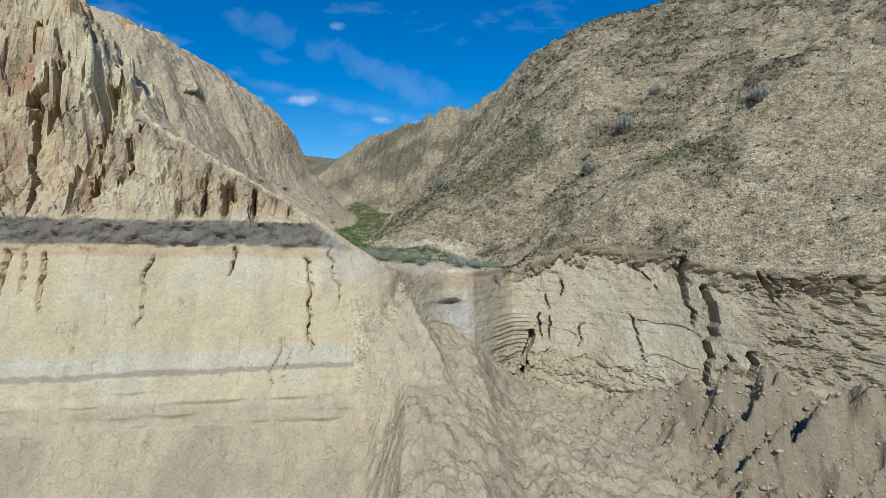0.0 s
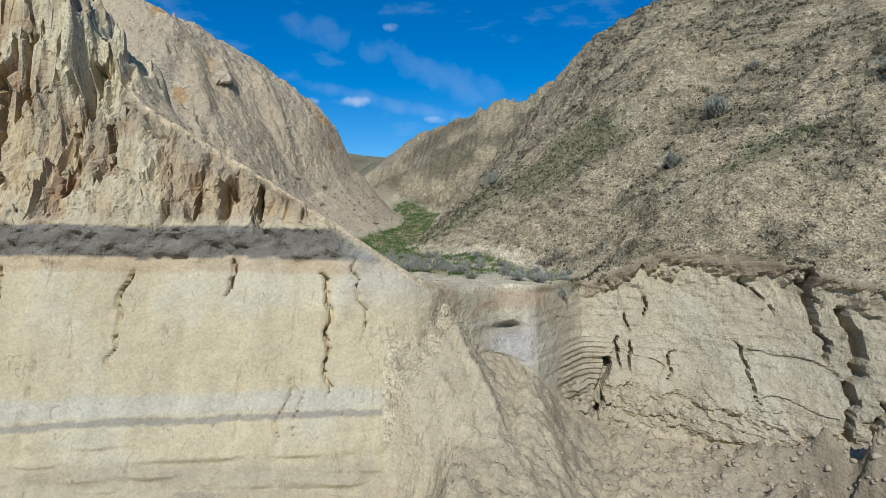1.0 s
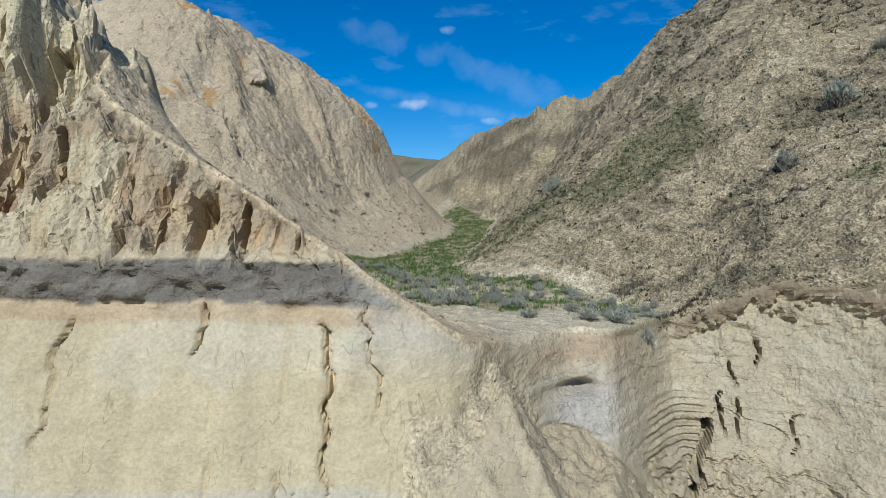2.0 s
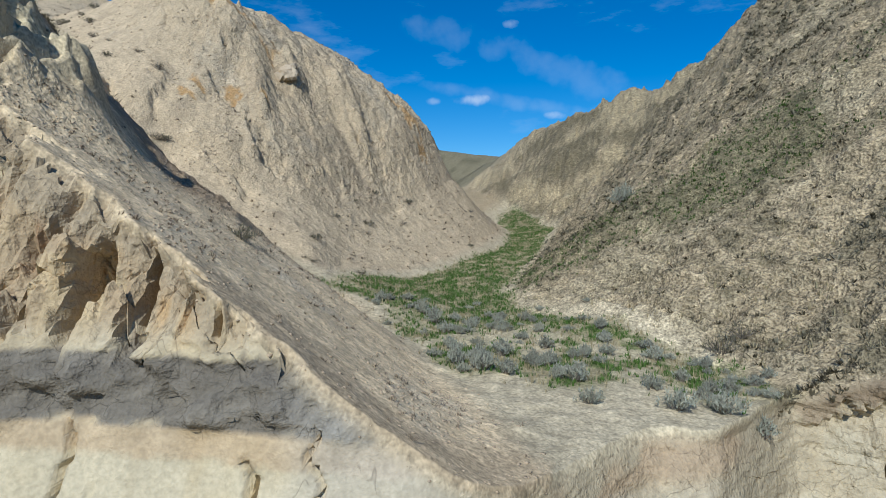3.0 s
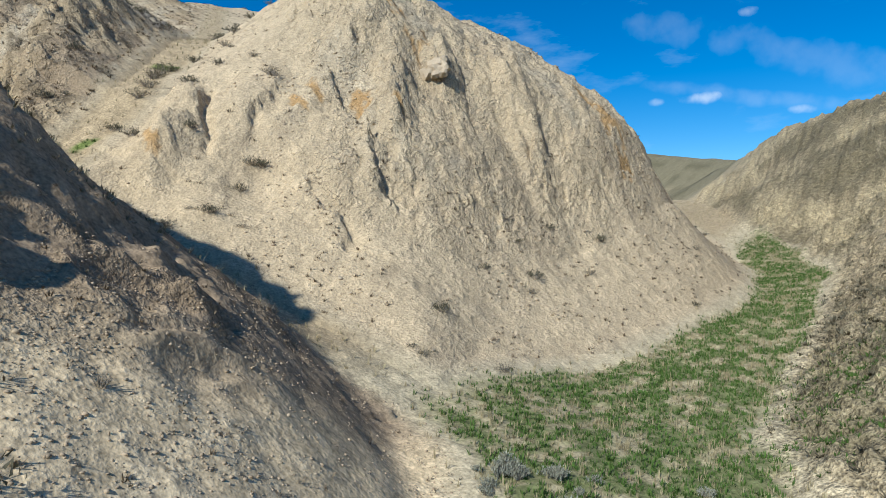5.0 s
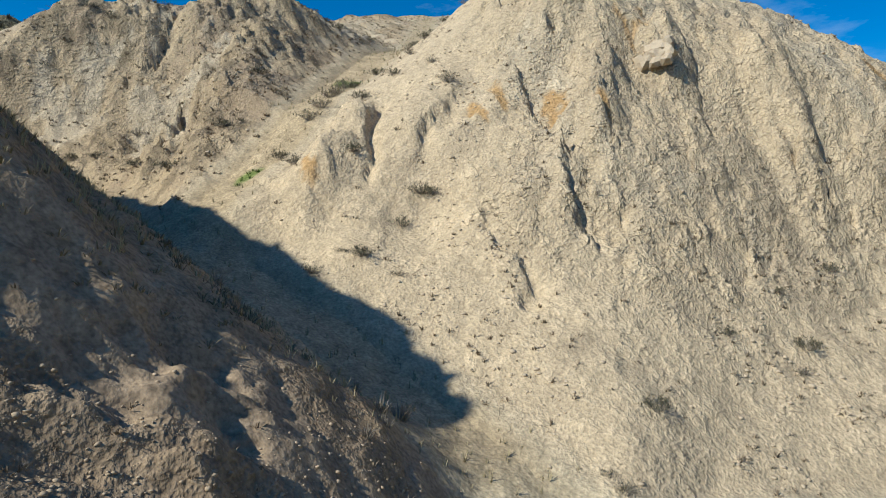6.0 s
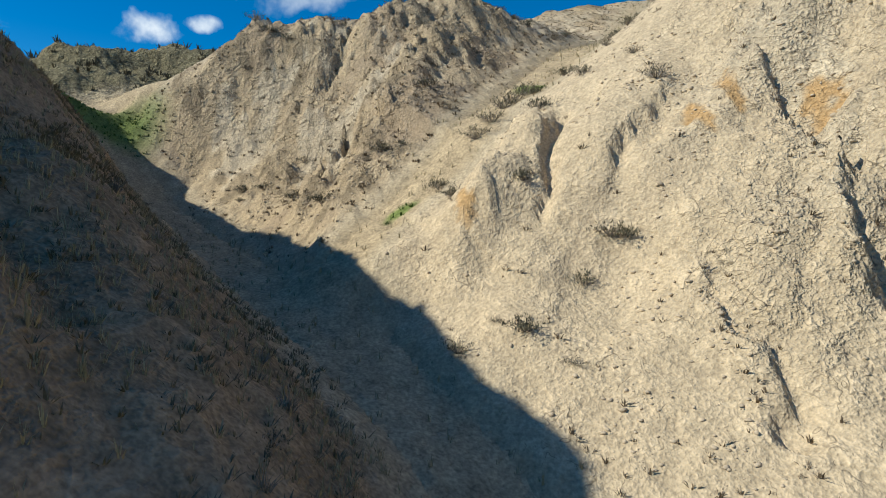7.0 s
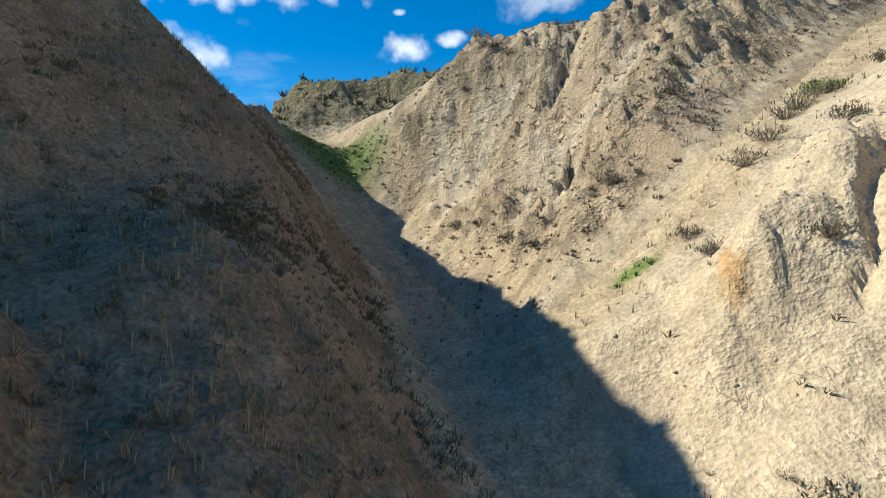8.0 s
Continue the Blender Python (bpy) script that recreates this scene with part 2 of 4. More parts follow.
def land(x, y):
    """Height of the ground without the river cliff, and the parts of it."""
    base = floor_height(x, y)
    (da, _), (db, sb), (dc, sc), (dd, sd), (de, _) = (inside(x, y, h) for h in (BLUFF, SPUR, EAST, WEST, MESA))
    a = curve(da, (0, 0), (1, 0.45), (2, 1.25), (4, 2.95), (6, 4.7), (8, 6.5), (10, 8.4), (12, 10.3), (16, 13.5), (30, 16)) * curve(x, (-32, 2.1), (-28, 1.75), (-24, 1.45), (-21, 1.2), (-19, 1.0), (-12, 0.98), (-10.5, 0.85), (-8, 0.75), (-3, 0.72))
    b = curve(db, (0, 0), (1, 0.4), (3, 1.75), (4, 2.6), (5, 3.8), (6, 5.4), (8, 8.2), (10, 10.2), (14, 12.7), (30, 16), (60, 20)) * curve(y, (40, 1.0), (46, 1.15), (53, 1.6), (70, 1.5))
    crest = curve(x, (-60, 20), (-22, 15.3), (-19, 13.4), (-16, 10.7), (-13.3, 7.9), (-11.5, 4.5)) - curve(y, (54, 0), (60, 2), (70, 6), (85, 8))
    b = smooth_min(b, np.maximum(crest - base, 0.0), 0.8) * (db > 0)
    c = curve(dc, (0, 0), (1, 0.5), (2, 1.15), (4, 2.6), (6, 4.2), (10, 8), (14, 11), (18, 14), (30, 20), (60, 26)) * curve(x, (2, 1.0), (8, 1.2), (20, 1.2))
    c = smooth_min(c, np.maximum(curve(y, (45, 40), (55, 18.5), (62, 17), (70, 16.5), (78, 15.6), (95, 16)) - base, 0.0), 0.8) * (dc > 0)
    d = curve(dd, (0, 0), (1, 0.6), (3, 2.3), (5, 4.3), (7, 5.9), (10, 7), (20, 8.5), (40, 11))
    d = smooth_min(d, np.maximum(curve(x, (-60, 20), (-38, 16.9), (-34, 15.3), (-30, 14.0)) - base, 0.0), 0.6) * (dd > 0)
    e = curve(de, (0, 0), (2, 0.8), (4, 1.9), (5.2, 3.4), (7, 3.6), (40, 4.2))
    e = smooth_min(1.5 * e, np.maximum(15.0 - base, 0.0), 0.3) * (de > 0)
    # the bluff's open flank is one even slope of loose earth down to the valley floor
    flank = 3.36 - 0.652 * x - 0.292 * y - 0.04 * np.maximum(y - 26, 0) ** 2
    flank = -smooth_min(-flank, -base, 0.3) - base
    a = a + (flank - a) * step(-15.5, -12.5, x) * step(45, 38, y)
    z = base + np.maximum(np.maximum(np.maximum(a, b), np.maximum(c, d)), e)
    for u, v, r, h in (k for group in KNOLLS.values() for k in group):
        z = z + h * np.exp(-((x - u) ** 2 + (y - v) ** 2) / r**2)
    away, crest_z = reach(x, y, SPINE)
    z = -smooth_min(-z, 1.35 * away - crest_z, 0.4)
    return z, (da, db, dc, dd, de), (sb, sc, sd)


def cone_height(x, y):
    """The slumped cone of earth that leans against the cliff below the notch."""
    return -0.41 * x + 1.03 * y - 23.2 - 3.0 * np.maximum(-3.2 + 0.87 * (19.5 - y) - x, 0) - 1.5 * np.maximum(x - 1.2 + 0.75 * (y - 17), 0)


def front(x, y):
    """Height to which the river cliff lets the ground rise."""
    s = y - rim_line(x)
    foot = cliff_foot(x)
    apron = foot + s * curve(x, (-16, 1.5), (-3.2, 1.1), (-2.1, 0.8), (-1.5, 0.6), (-1, 0.36), (0, 0.28), (1.2, 0.28), (3, 0.06), (5.7, 0.12), (8.5, 0.4), (10.5, 0.5), (13, 0.7))
    low = curve(s, (0, 0), (0.65, 1.7), (1.3, 4.3), (1.45, 4.7), (1.6, 5.6), (1.9, 6.2), (2.8, 7.4), (3.2, 8.0), (4.2, 9.0), (5.8, 10.8), (8, 14), (20, 28))
    high = curve(s, (0, 0), (0.65, 1.7), (1.3, 4.3), (1.45, 4.7), (1.6, 5.5), (1.9, 5.9), (2.7, 6.9), (3.85, 11.1), (4.5, 14.8), (5.5, 19.4), (6, 20.4), (9, 25), (20, 30))
    high = high + step(-22, -32, x) * step(2, 5, s) * 3.5
    tall = step(-11.0, -11.4, x + 0.3 * rough2(y / 0.9, x * 0, 90) + 0.1 * rough2(y / 0.25, x * 0, 91))
    east = curve(s, (0, 0), (0.6, 0.9), (1.3, 2.1), (1.9, 3.5), (2.3, 4.8), (2.6, 5.8), (3.2, 9), (5, 30))
    left = step(-1.0, -2.1, x)
    face = foot + left * (tall * high + (1 - tall) * low) + (1 - left) * east
    bare = np.where(s < 0, np.maximum(apron, -9.5), face)
    return -smooth_min(-bare, -np.maximum(cone_height(x, y), -9.5), 0.25), s


# ---- end of the lie ----
# ---- materials ----
def nodes_of(name, rough=0.95, gloss=0.12):
    m = bpy.data.materials.new(name)
    m.use_nodes = True
    p = m.node_tree.nodes["Principled BSDF"]
    p.inputs["Roughness"].default_value, p.inputs["Specular IOR Level"].default_value = rough, gloss
    return m, m.node_tree.nodes, m.node_tree.links, p


def noise_node(n, l, vector, scale, detail=6.0, rough=0.6):
    t = n.new("ShaderNodeTexNoise")
    t.inputs["Scale"].default_value, t.inputs["Detail"].default_value, t.inputs["Roughness"].default_value = scale, detail, rough
    l.new(vector, t.inputs["Vector"])
    return t.outputs["Fac"]


def ramp_node(n, l, value, *stops):
    r = n.new("ShaderNodeMapRange")
    r.inputs["From Min"].default_value, r.inputs["From Max"].default_value, r.inputs["To Min"].default_value, r.inputs["To Max"].default_value = stops
    l.new(value, r.inputs["Value"])
    return r.outputs["Result"]


def times(n, l, a, b):
    t = n.new("ShaderNodeMath")
    t.operation = "MULTIPLY"
    l.new(a, t.inputs[0])
    if isinstance(b, float):
        t.inputs[1].default_value = b
    else:
        l.new(b, t.inputs[1])
    return t.outputs[0]


def earth(name, grain, pebble, crack, layers=1.0, contrast=0.35, relief=1.0):
    """Earth coloured by the sheet's own stain map, with clods, grain, pebbles, drying cracks and thin layers."""
    m, n, l, p = nodes_of(name)
    place = n.new("ShaderNodeNewGeometry").outputs["Position"]
    flat = n.new("ShaderNodeMapping")
    flat.inputs["Scale"].default_value = (1, 1, layers)
    l.new(place, flat.inputs["Vector"])
    stain = n.new("ShaderNodeAttribute")
    stain.attribute_name = "stain"
    broad = noise_node(n, l, flat.outputs["Vector"], 1.3, 6, 0.65)
    small = noise_node(n, l, flat.outputs["Vector"], 3.2, 3, 0.62)
    speck = noise_node(n, l, place, 15.0, 1.5, 0.6)
    grit = noise_node(n, l, place, 6.5, 2, 0.6)
    shade = times(n, l, times(n, l, ramp_node(n, l, broad, 0.3, 0.7, 1 - contrast * 0.6, 1 + contrast * 0.6), ramp_node(n, l, small, 0.3, 0.7, 1 - contrast, 1 + contrast)), ramp_node(n, l, speck, 0.3, 0.7, 1.06 - 1.5 * contrast, 1.06 + 1.5 * contrast))
    shade = times(n, l, shade, ramp_node(n, l, grit, 0.34, 0.42, 1 - contrast, 1.0))
    cells_node = n.new("ShaderNodeTexVoronoi")
    cells_node.inputs["Scale"].default_value = pebble
    l.new(place, cells_node.inputs["Vector"])
    # drying cracks: narrow ridges of a crooked noise
    cracks = n.new("ShaderNodeTexNoise")
    cracks.inputs["Scale"].default_value, cracks.inputs["Detail"].default_value, cracks.inputs["Roughness"].default_value, cracks.inputs["Distortion"].default_value = 0.8, 3.0, 0.6, 0.4
    slim = n.new("ShaderNodeMapping")
    slim.inputs["Scale"].default_value = (1.4, 1.4, 0.28)
    l.new(place, slim.inputs["Vector"])
    l.new(slim.outputs["Vector"], cracks.inputs["Vector"])
    off = n.new("ShaderNodeMath")
    off.operation = "SUBTRACT"
    l.new(cracks.outputs["Fac"], off.inputs[0])
    off.inputs[1].default_value = 0.5
    gap = n.new("ShaderNodeMath")
    gap.operation = "ABSOLUTE"
    l.new(off.outputs[0], gap.inputs[0])
    some = n.new("ShaderNodeMath")
    some.operation = "ADD"
    l.new(gap.outputs[0], some.inputs[0])
    l.new(ramp_node(n, l, broad, 0.42, 0.56, 0.02, 0.0), some.inputs[1])
    split = ramp_node(n, l, some.outputs[0], 0.001, 0.008, 1 - crack, 1.0)
    shade = times(n, l, shade, split)
    if crack:
        # a net of hair cracks where the surface is hard and bare
        bent = n.new("ShaderNodeVectorMath")
        bent.operation = "MULTIPLY_ADD"
        wander = n.new("ShaderNodeTexNoise")
        wander.inputs["Scale"].default_value, wander.inputs["Detail"].default_value = 2.2, 3.0
        l.new(place, wander.inputs["Vector"])
        l.new(wander.outputs["Color"], bent.inputs[0])
        bent.inputs[1].default_value = (0.55, 0.55, 0.55)
        l.new(flat.outputs["Vector"], bent.inputs[2])
        net = n.new("ShaderNodeTexVoronoi")
        net.feature = "DISTANCE_TO_EDGE"
        net.inputs["Scale"].default_value = 1.9
        l.new(bent.outputs[0], net.inputs["Vector"])
        hair = ramp_node(n, l, net.outputs["Distance"], 0.004, 0.03, 1.0, 0.0)
        hair = times(n, l, times(n, l, hair, ramp_node(n, l, small, 0.42, 0.58, 0.0, 1.0)), ramp_node(n, l, stain.outputs["Alpha"], 0.5, 0.95, 0.0, 1.0))
        shade = times(n, l, shade, ramp_node(n, l, hair, 0.0, 1.0, 1.0, 1.0 - 1.3 * crack))
    tone = n.new("ShaderNodeVectorMath")
    tone.operation = "SCALE"
    l.new(stain.outputs["Color"], tone.inputs[0])
    l.new(shade, tone.inputs["Scale"])
    l.new(tone.outputs[0], p.inputs["Base Color"])

    def total(u, v):
        t = n.new("ShaderNodeMath")
        t.operation = "ADD"
        l.new(u, t.inputs[0])
        l.new(v, t.inputs[1])
        return t.outputs[0]

    clod = times(n, l, times(n, l, cells_node.outputs["Distance"], ramp_node(n, l, broad, 0.35, 0.6, 0.0, 1.0)), -0.35)
    high = total(total(times(n, l, times(n, l, small, ramp_node(n, l, broad, 0.4, 0.6, 0.25, 1.0)), 1.6), clod), total(times(n, l, speck, 0.55), times(n, l, split, 0.5 * crack)))
    bump = n.new("ShaderNodeBump")
    bump.inputs["Strength"].default_value, bump.inputs["Distance"].default_value = relief, grain
    l.new(times(n, l, stain.outputs["Alpha"], relief), bump.inputs["Strength"])
    l.new(high, bump.inputs["Height"])
    l.new(bump.outputs["Normal"], p.inputs["Normal"])
    return m


CLIFF = earth("cliff_clay", 0.05, 9, 0.3, 1.3, 0.075, 1.0)
LOOSE = earth("loose_earth", 0.07, 9, 0.0, 1.0, 0.2, 1.0)
CLAY = earth("hill_clay", 0.13, 6, 0.45, 1.2, 0.15, 1.0)
SOIL = earth("hill_soil", 0.2, 6, 0.0, 1.8, 0.36, 1.0)


def plain(name, colour, spread=0.25, rough=0.9):
    """A leaf, twig or stone colour that differs from piece to piece."""
    m, n, l, p = nodes_of(name, rough, 0.15)
    geo = n.new("ShaderNodeNewGeometry")
    info = n.new("ShaderNodeObjectInfo")
    add = n.new("ShaderNodeMath")
    add.operation = "ADD"
    l.new(geo.outputs["Random Per Island"], add.inputs[0])
    l.new(info.outputs["Random"], add.inputs[1])
    shade = ramp_node(n, l, add.outputs[0], 0.0, 2.0, 1 - spread, 1 + spread)
    grain = noise_node(n, l, geo.outputs["Position"], 30.0, 3)
    tone = n.new("ShaderNodeVectorMath")
    tone.operation = "SCALE"
    tone.inputs[0].default_value = colour
    l.new(times(n, l, shade, ramp_node(n, l, grain, 0.3, 0.7, 0.85, 1.15)), tone.inputs["Scale"])
    l.new(tone.outputs[0], p.inputs["Base Color"])
    return m


# ---- the ground sheet ----
def spaced(*spans):
    """Even steps over each span (from, to, step), joined."""
    parts = [np.linspace(a, b, max(2, int(round((b - a) / h)) + 1))[:-1] for a, b, h in spans]
    return np.concatenate(parts + [np.array([spans[-1][1]])])


def growing(start, end, first, ratio):
    out, v, h = [], start, first
    while abs(v - start) < abs(end - start):
        out.append(v)
        h *= ratio
        v += math.copysign(h, end - start)
    return np.array(out[1:] + [end])


COLS = np.concatenate([growing(-44, -2600, 0.12, 1.12)[::-1], spaced((-44, -24, 0.11), (-24, -15, 0.085), (-15, 13, 0.05), (13, 30, 0.12)), growing(30, 2600, 0.12, 1.12)])
RUNS = np.concatenate([growing(-12, -2600, 0.09, 1.15)[::-1], spaced((-12, 0, 0.08), (0, 1.3, 0.0145), (1.3, 1.8, 0.012), (1.8, 2.9, 0.024), (2.9, 6, 0.036), (6, 14, 0.055), (14, 28, 0.085), (28, 42, 0.13)), growing(42, 2600, 0.13, 1.05)])
X, S = (v.astype(np.float32) for v in np.meshgrid(COLS, RUNS))
K = 1 - step(2, 16, S)
Y = (S + rim_line(COLS)[None] * K + 20 * (1 - K)).astype(np.float32)
LAND, (DA, DB, DC, DD, DE), (RB, RC, RD) = land(X, Y)
F, SF = front(X, Y)
FAR = np.hypot(X + 5, Y - 30)
F = F + step(-2.0, -3.0, X) * step(1.5, 1.9, SF) * step(9, 7, SF) * (0.36 * fractal(X / 0.6, Y / 0.6, 120, 4, 0.65) + 0.26 * blocky((X + 0.3 * rough2(X / 0.5, Y / 0.5, 121)) / 0.45, Y / 0.4, 122))
Z = smooth_min(LAND, F, 0.08)
# far country: rolling upland
plain_z = 17 + 8 * step(90, 300, FAR) + (4 + 12 * step(120, 500, FAR)) * fractal(X / 95, Y / 95, 40, 5)
Z = Z + (plain_z - Z) * step(95, 170, FAR) * step(0, 30, Y)

NEAR = 1 - step(60, 110, FAR)
CONE = step(0.35, 0.1, F - cone_height(X, Y)) * step(-3.4, -2.6, X) * step(2.5, 1.5, X) * step(0.0, 0.2, LAND - F)
FACE = step(0.0, 0.35, LAND - F) * step(-0.05, 0.1, SF) * step(9, 7, SF) * (1 - CONE)
edge = X + 0.3 * (Z + 3) + 0.35 * fractal(X / 0.8, Z / 0.8, 128, 4)
WESTFACE = FACE * step(-1.0, -1.5, edge)
EASTFACE = FACE * step(-1.5, -1.0, edge)
TOWER = step(-10.2, -10.8, X) * step(-17, -15, X) * step(24.2, 23.2, Y) * step(2.5, 3.5, SF)
UPPER = np.maximum(WESTFACE * step(0.2, 0.8, Z), TOWER)
APRON = np.maximum(step(0.05, -0.1, SF), CONE) * step(-14, -10, SF)
HILLA, HILLB, HILLC, HILLD, HILLE = ((1 - FACE) * step(0.0, 1.0, d) * step(0, 0.6, SF) * NEAR for d in (DA, DB, DC, DD, DE))

# relief of the slopes
sway = 0.6 * rough2(X / 3.1, Y / 3.1, 71)
lump = fractal(X / 0.45, Y / 0.45, 3, 4, 0.6)
coarse = fractal(X / 2.2, Y / 2.2, 7, 4)
rill_b = ridged((RB + 2.2 * sway) / 3.1, DB / 8, 11, 3)
rill_c = ridged((RC + sway) / 3.4, DC / 14, 13, 3)
rill_d = ridged((RD + sway) / 2.4, DD / 7, 17, 3)
crack_b, block_b, tilt_b = cells_on(HILLB, (RB + sway + 0.35 * lump) / 1.5, (DB + 0.5 * sway + 0.2 * lump) / 1.2, 110)
_, chip, chip_tilt = cells_on(HILLB + HILLD, (X + 0.25 * lump) / 0.55, (Y + 0.25 * lump) / 0.45, 111)
HIGHB = HILLB * step(3.8, 5.6, DB + 0.5 * coarse)
Z += HILLB * (0.10 * rill_b * step(1.5, 6, DB) + 0.20 * coarse * step(1, 5, DB) + 0.022 * lump)
Z += HIGHB * (0.14 * block_b + 0.16 * tilt_b - 0.13 * step(0.10, 0.02, crack_b) + 0.05 * chip + 0.05 * chip_tilt + 0.03 * lump)
Z += HILLA * (0.06 * coarse + (0.015 + 0.02 * step(-10, -11.5, X)) * lump + 0.22 * ridged(X / 1.1 + sway, Y / 1.6, 19, 3) * step(1.2, 0.4, np.hypot((X + 11.6) / 2.6, (Y - 27.6) / 1.9)))
Z += HILLC * (0.22 * rill_c * step(2, 7, DC) + 0.14 * coarse + 0.07 * lump + 0.19 * fractal((RC + sway) / 0.9, DC / 0.36, 23, 3))
Z += HILLD * ((0.08 * chip + 0.09 * chip_tilt) * step(1.0, 2.5, DD) + 0.10 * rill_d * step(0.8, 3.5, DD) + 0.36 * coarse * step(0.5, 3, DD) + 0.07 * lump)
Z += HILLE * (0.35 * coarse + 0.1 * lump)
crumb = ridged((X + 0.3 * lump) / 0.9, (Y + 0.3 * sway) / 0.9, 79, 3, 0.6)
crag = fractal((X + 0.5 * coarse) / 0.75, (Y + 0.3 * coarse) / 0.75, 80, 3, 0.7)
Z += (HILLB * (0.25 * step(1.0, 3.5, DB) + 0.4 * step(4, 6, DB)) + HILLD * step(0.5, 2, DD)) * (0.10 * crag + 0.06 * crumb)
Z += HILLA * (0.3 + 0.7 * step(-10, -11.5, X)) * (0.045 * crag + 0.03 * crumb)
Z += HILLC * 0.06 * crag
Z += HILLC * step(58, 68, Y) * 0.8 * ridged((X + sway) / 5, (Y + sway) / 5, 102, 3)
# scarps that break the clay hills: x, y, x, y, drop, breadth of the lower side
SCARPS = [(-20.4, 39.6, -16.0, 38.2, 0.55, 1.6), (-23.4, 36.1, -21.2, 34.7, 0.4, 0.7), (-18.6, 41.6, -15.4, 45.6, 0.5, 1.5), (-23.6, 40.2, -20.6, 41.4, 0.5, 1.2), (-30.2, 31.8, -28.8, 30.4, 0.6, 1.0), (-31.4, 34.8, -30.6, 32.6, 0.4, 1.0), (-34.4, 32.2, -32.6, 30.6, 0.4, 0.9), (-18.4, 36.6, -15.6, 36.4, 0.25, 1.0), (-21.6, 38.0, -20.9, 36.2, 0.4, 1.0)]
ragged_edge = 0.26 * fractal(X / 0.8, Y / 0.8, 83, 4, 0.6)
for x1, y1, x2, y2, drop, breadth in SCARPS:
    size = math.hypot(x2 - x1, y2 - y1)
    run = ((X - x1) * (x2 - x1) + (Y - y1) * (y2 - y1)) / size
    side_ = ((X - x1) * (y2 - y1) - (Y - y1) * (x2 - x1)) / size * -1 + ragged_edge
    Z -= drop * step(-0.3, 0.4, run) * step(size + 0.5, size - 0.6, run) * step(0.0, 0.14, side_) * step(breadth, 0.2, side_) * (1 - FACE)
FLOOR = (1 - FACE) * step(0.3, 1.0, SF) * NEAR * (1 - step(0.0, 1.0, np.maximum(np.maximum(np.maximum(DA, DB), np.maximum(DC, DD)), DE)))
Z += FLOOR * (0.03 * lump + 0.05 * coarse)
# buttresses and knobs of the hills: x, y, half length, half width, turn, height
KNOBS = [(-22.6, 34.5, 2.0, 0.8, -52, 0.7), (-28.9, 30.8, 1.6, 0.7, 135, 0.65), (-31.2, 35.0, 1.4, 0.9, 100, 0.5), (-33.4, 33.3, 1.4, 0.9, 100, 0.5), (-34.6, 30.6, 1.0, 0.8, 60, 0.45),
         (-35.4, 28.6, 1.0, 0.8, 40, 0.45), (-31.9, 30.6, 1.2, 0.6, 140, 0.3), (-18.0, 40.6, 2.4, 0.7, 122, 0.55), (-20.6, 41.0, 2.2, 0.7, 98, 0.6), (-15.6, 46.5, 2.6, 0.8, 150, 0.6), (-18.0, 44.0, 0.9, 0.7, 120, 0.7),
         (9.6, 38.5, 3.0, 1.2, 60, 0.7)]
for u, v, half, wide, turn, up in KNOBS:
    c, s_ = math.cos(radians(turn)), math.sin(radians(turn))
    p_, q_ = ((X - u) * c + (Y - v) * s_) / half, ((Y - v) * c - (X - u) * s_) / wide
    Z += up * np.exp(-(p_**2 + q_**2) ** 2 * 0.9) * (1 - FACE) * (1 + 0.3 * crag + 0.2 * crumb)

# relief of the river cliff, pushed into the bank (positive) or out of it
warp = 0.25 * rough2(X / 1.7, Z / 2.3, 29)
push = WESTFACE * (0.10 * fractal(X / 2.6, Z / 5.0, 31, 3) + 0.035 * fractal(X / 0.5, Z / 0.8, 32, 3) + 0.03 * rough2(X / 3.0, Z / 0.16, 33) * step(-3.4, -4.4, Z))
ledge = (Z + 0.08 * rough2(X / 2.5, Z / 1.5, 96)) / 0.3
push -= WESTFACE * 0.06 * step(0.0, 0.4, rough2(X / 1.1, Z / 0.3, 100)) * step(0.45, 0.8, ledge - np.floor(ledge)) * step(-4.0, -4.6, Z + 0.5 * rough2(X / 1.6, Z / 0.9, 97))
push += WESTFACE * step(-0.6, -0.4, Z) * step(0.5, 0.3, Z) * 0.15 * fractal(X / 0.4, Z / 0.25, 98, 4, 0.6)
joint = np.abs(rough2((X + 0.5 * warp) / 1.1, Z / 40.0 + 3, 35))
push += WESTFACE * step(0.1, -0.3, Z) * 0.16 * step(0.04, 0.012, joint) * step(-0.15, 0.25, rough2(X / 2.0, Z / 1.8, 36))
crook = 0.35 * rough2(X / 0.9, Z / 0.7, 53)
slab_gap, slab, slab_tilt = cells_on(UPPER, (X + warp + 0.5 * crook) / 0.62, (Z + crook) / 1.7, 112)
_, flake, flake_tilt = cells_on(UPPER, (X + 0.5 * crook) / 0.26, (Z + warp + 0.3 * crook) / 0.55, 113)
push += UPPER * (0.12 * ridged((X + warp) / 1.3, Z / 5.5, 37, 2) + 0.09 * slab + 0.06 * slab_tilt + 0.05 * step(0.12, 0.03, slab_gap) + 0.035 * flake + 0.03 * flake_tilt + 0.06 * fractal(X / 0.28, Z / 0.5, 34, 4, 0.6))
joint_up = np.abs(rough2((X + 0.4 * crook) / 0.9, Z / 9.0, 84))
split_up = UPPER * step(0.09, 0.03, joint_up) * step(-0.35, 0.1, rough2(X / 1.3, Z / 2.2, 85))
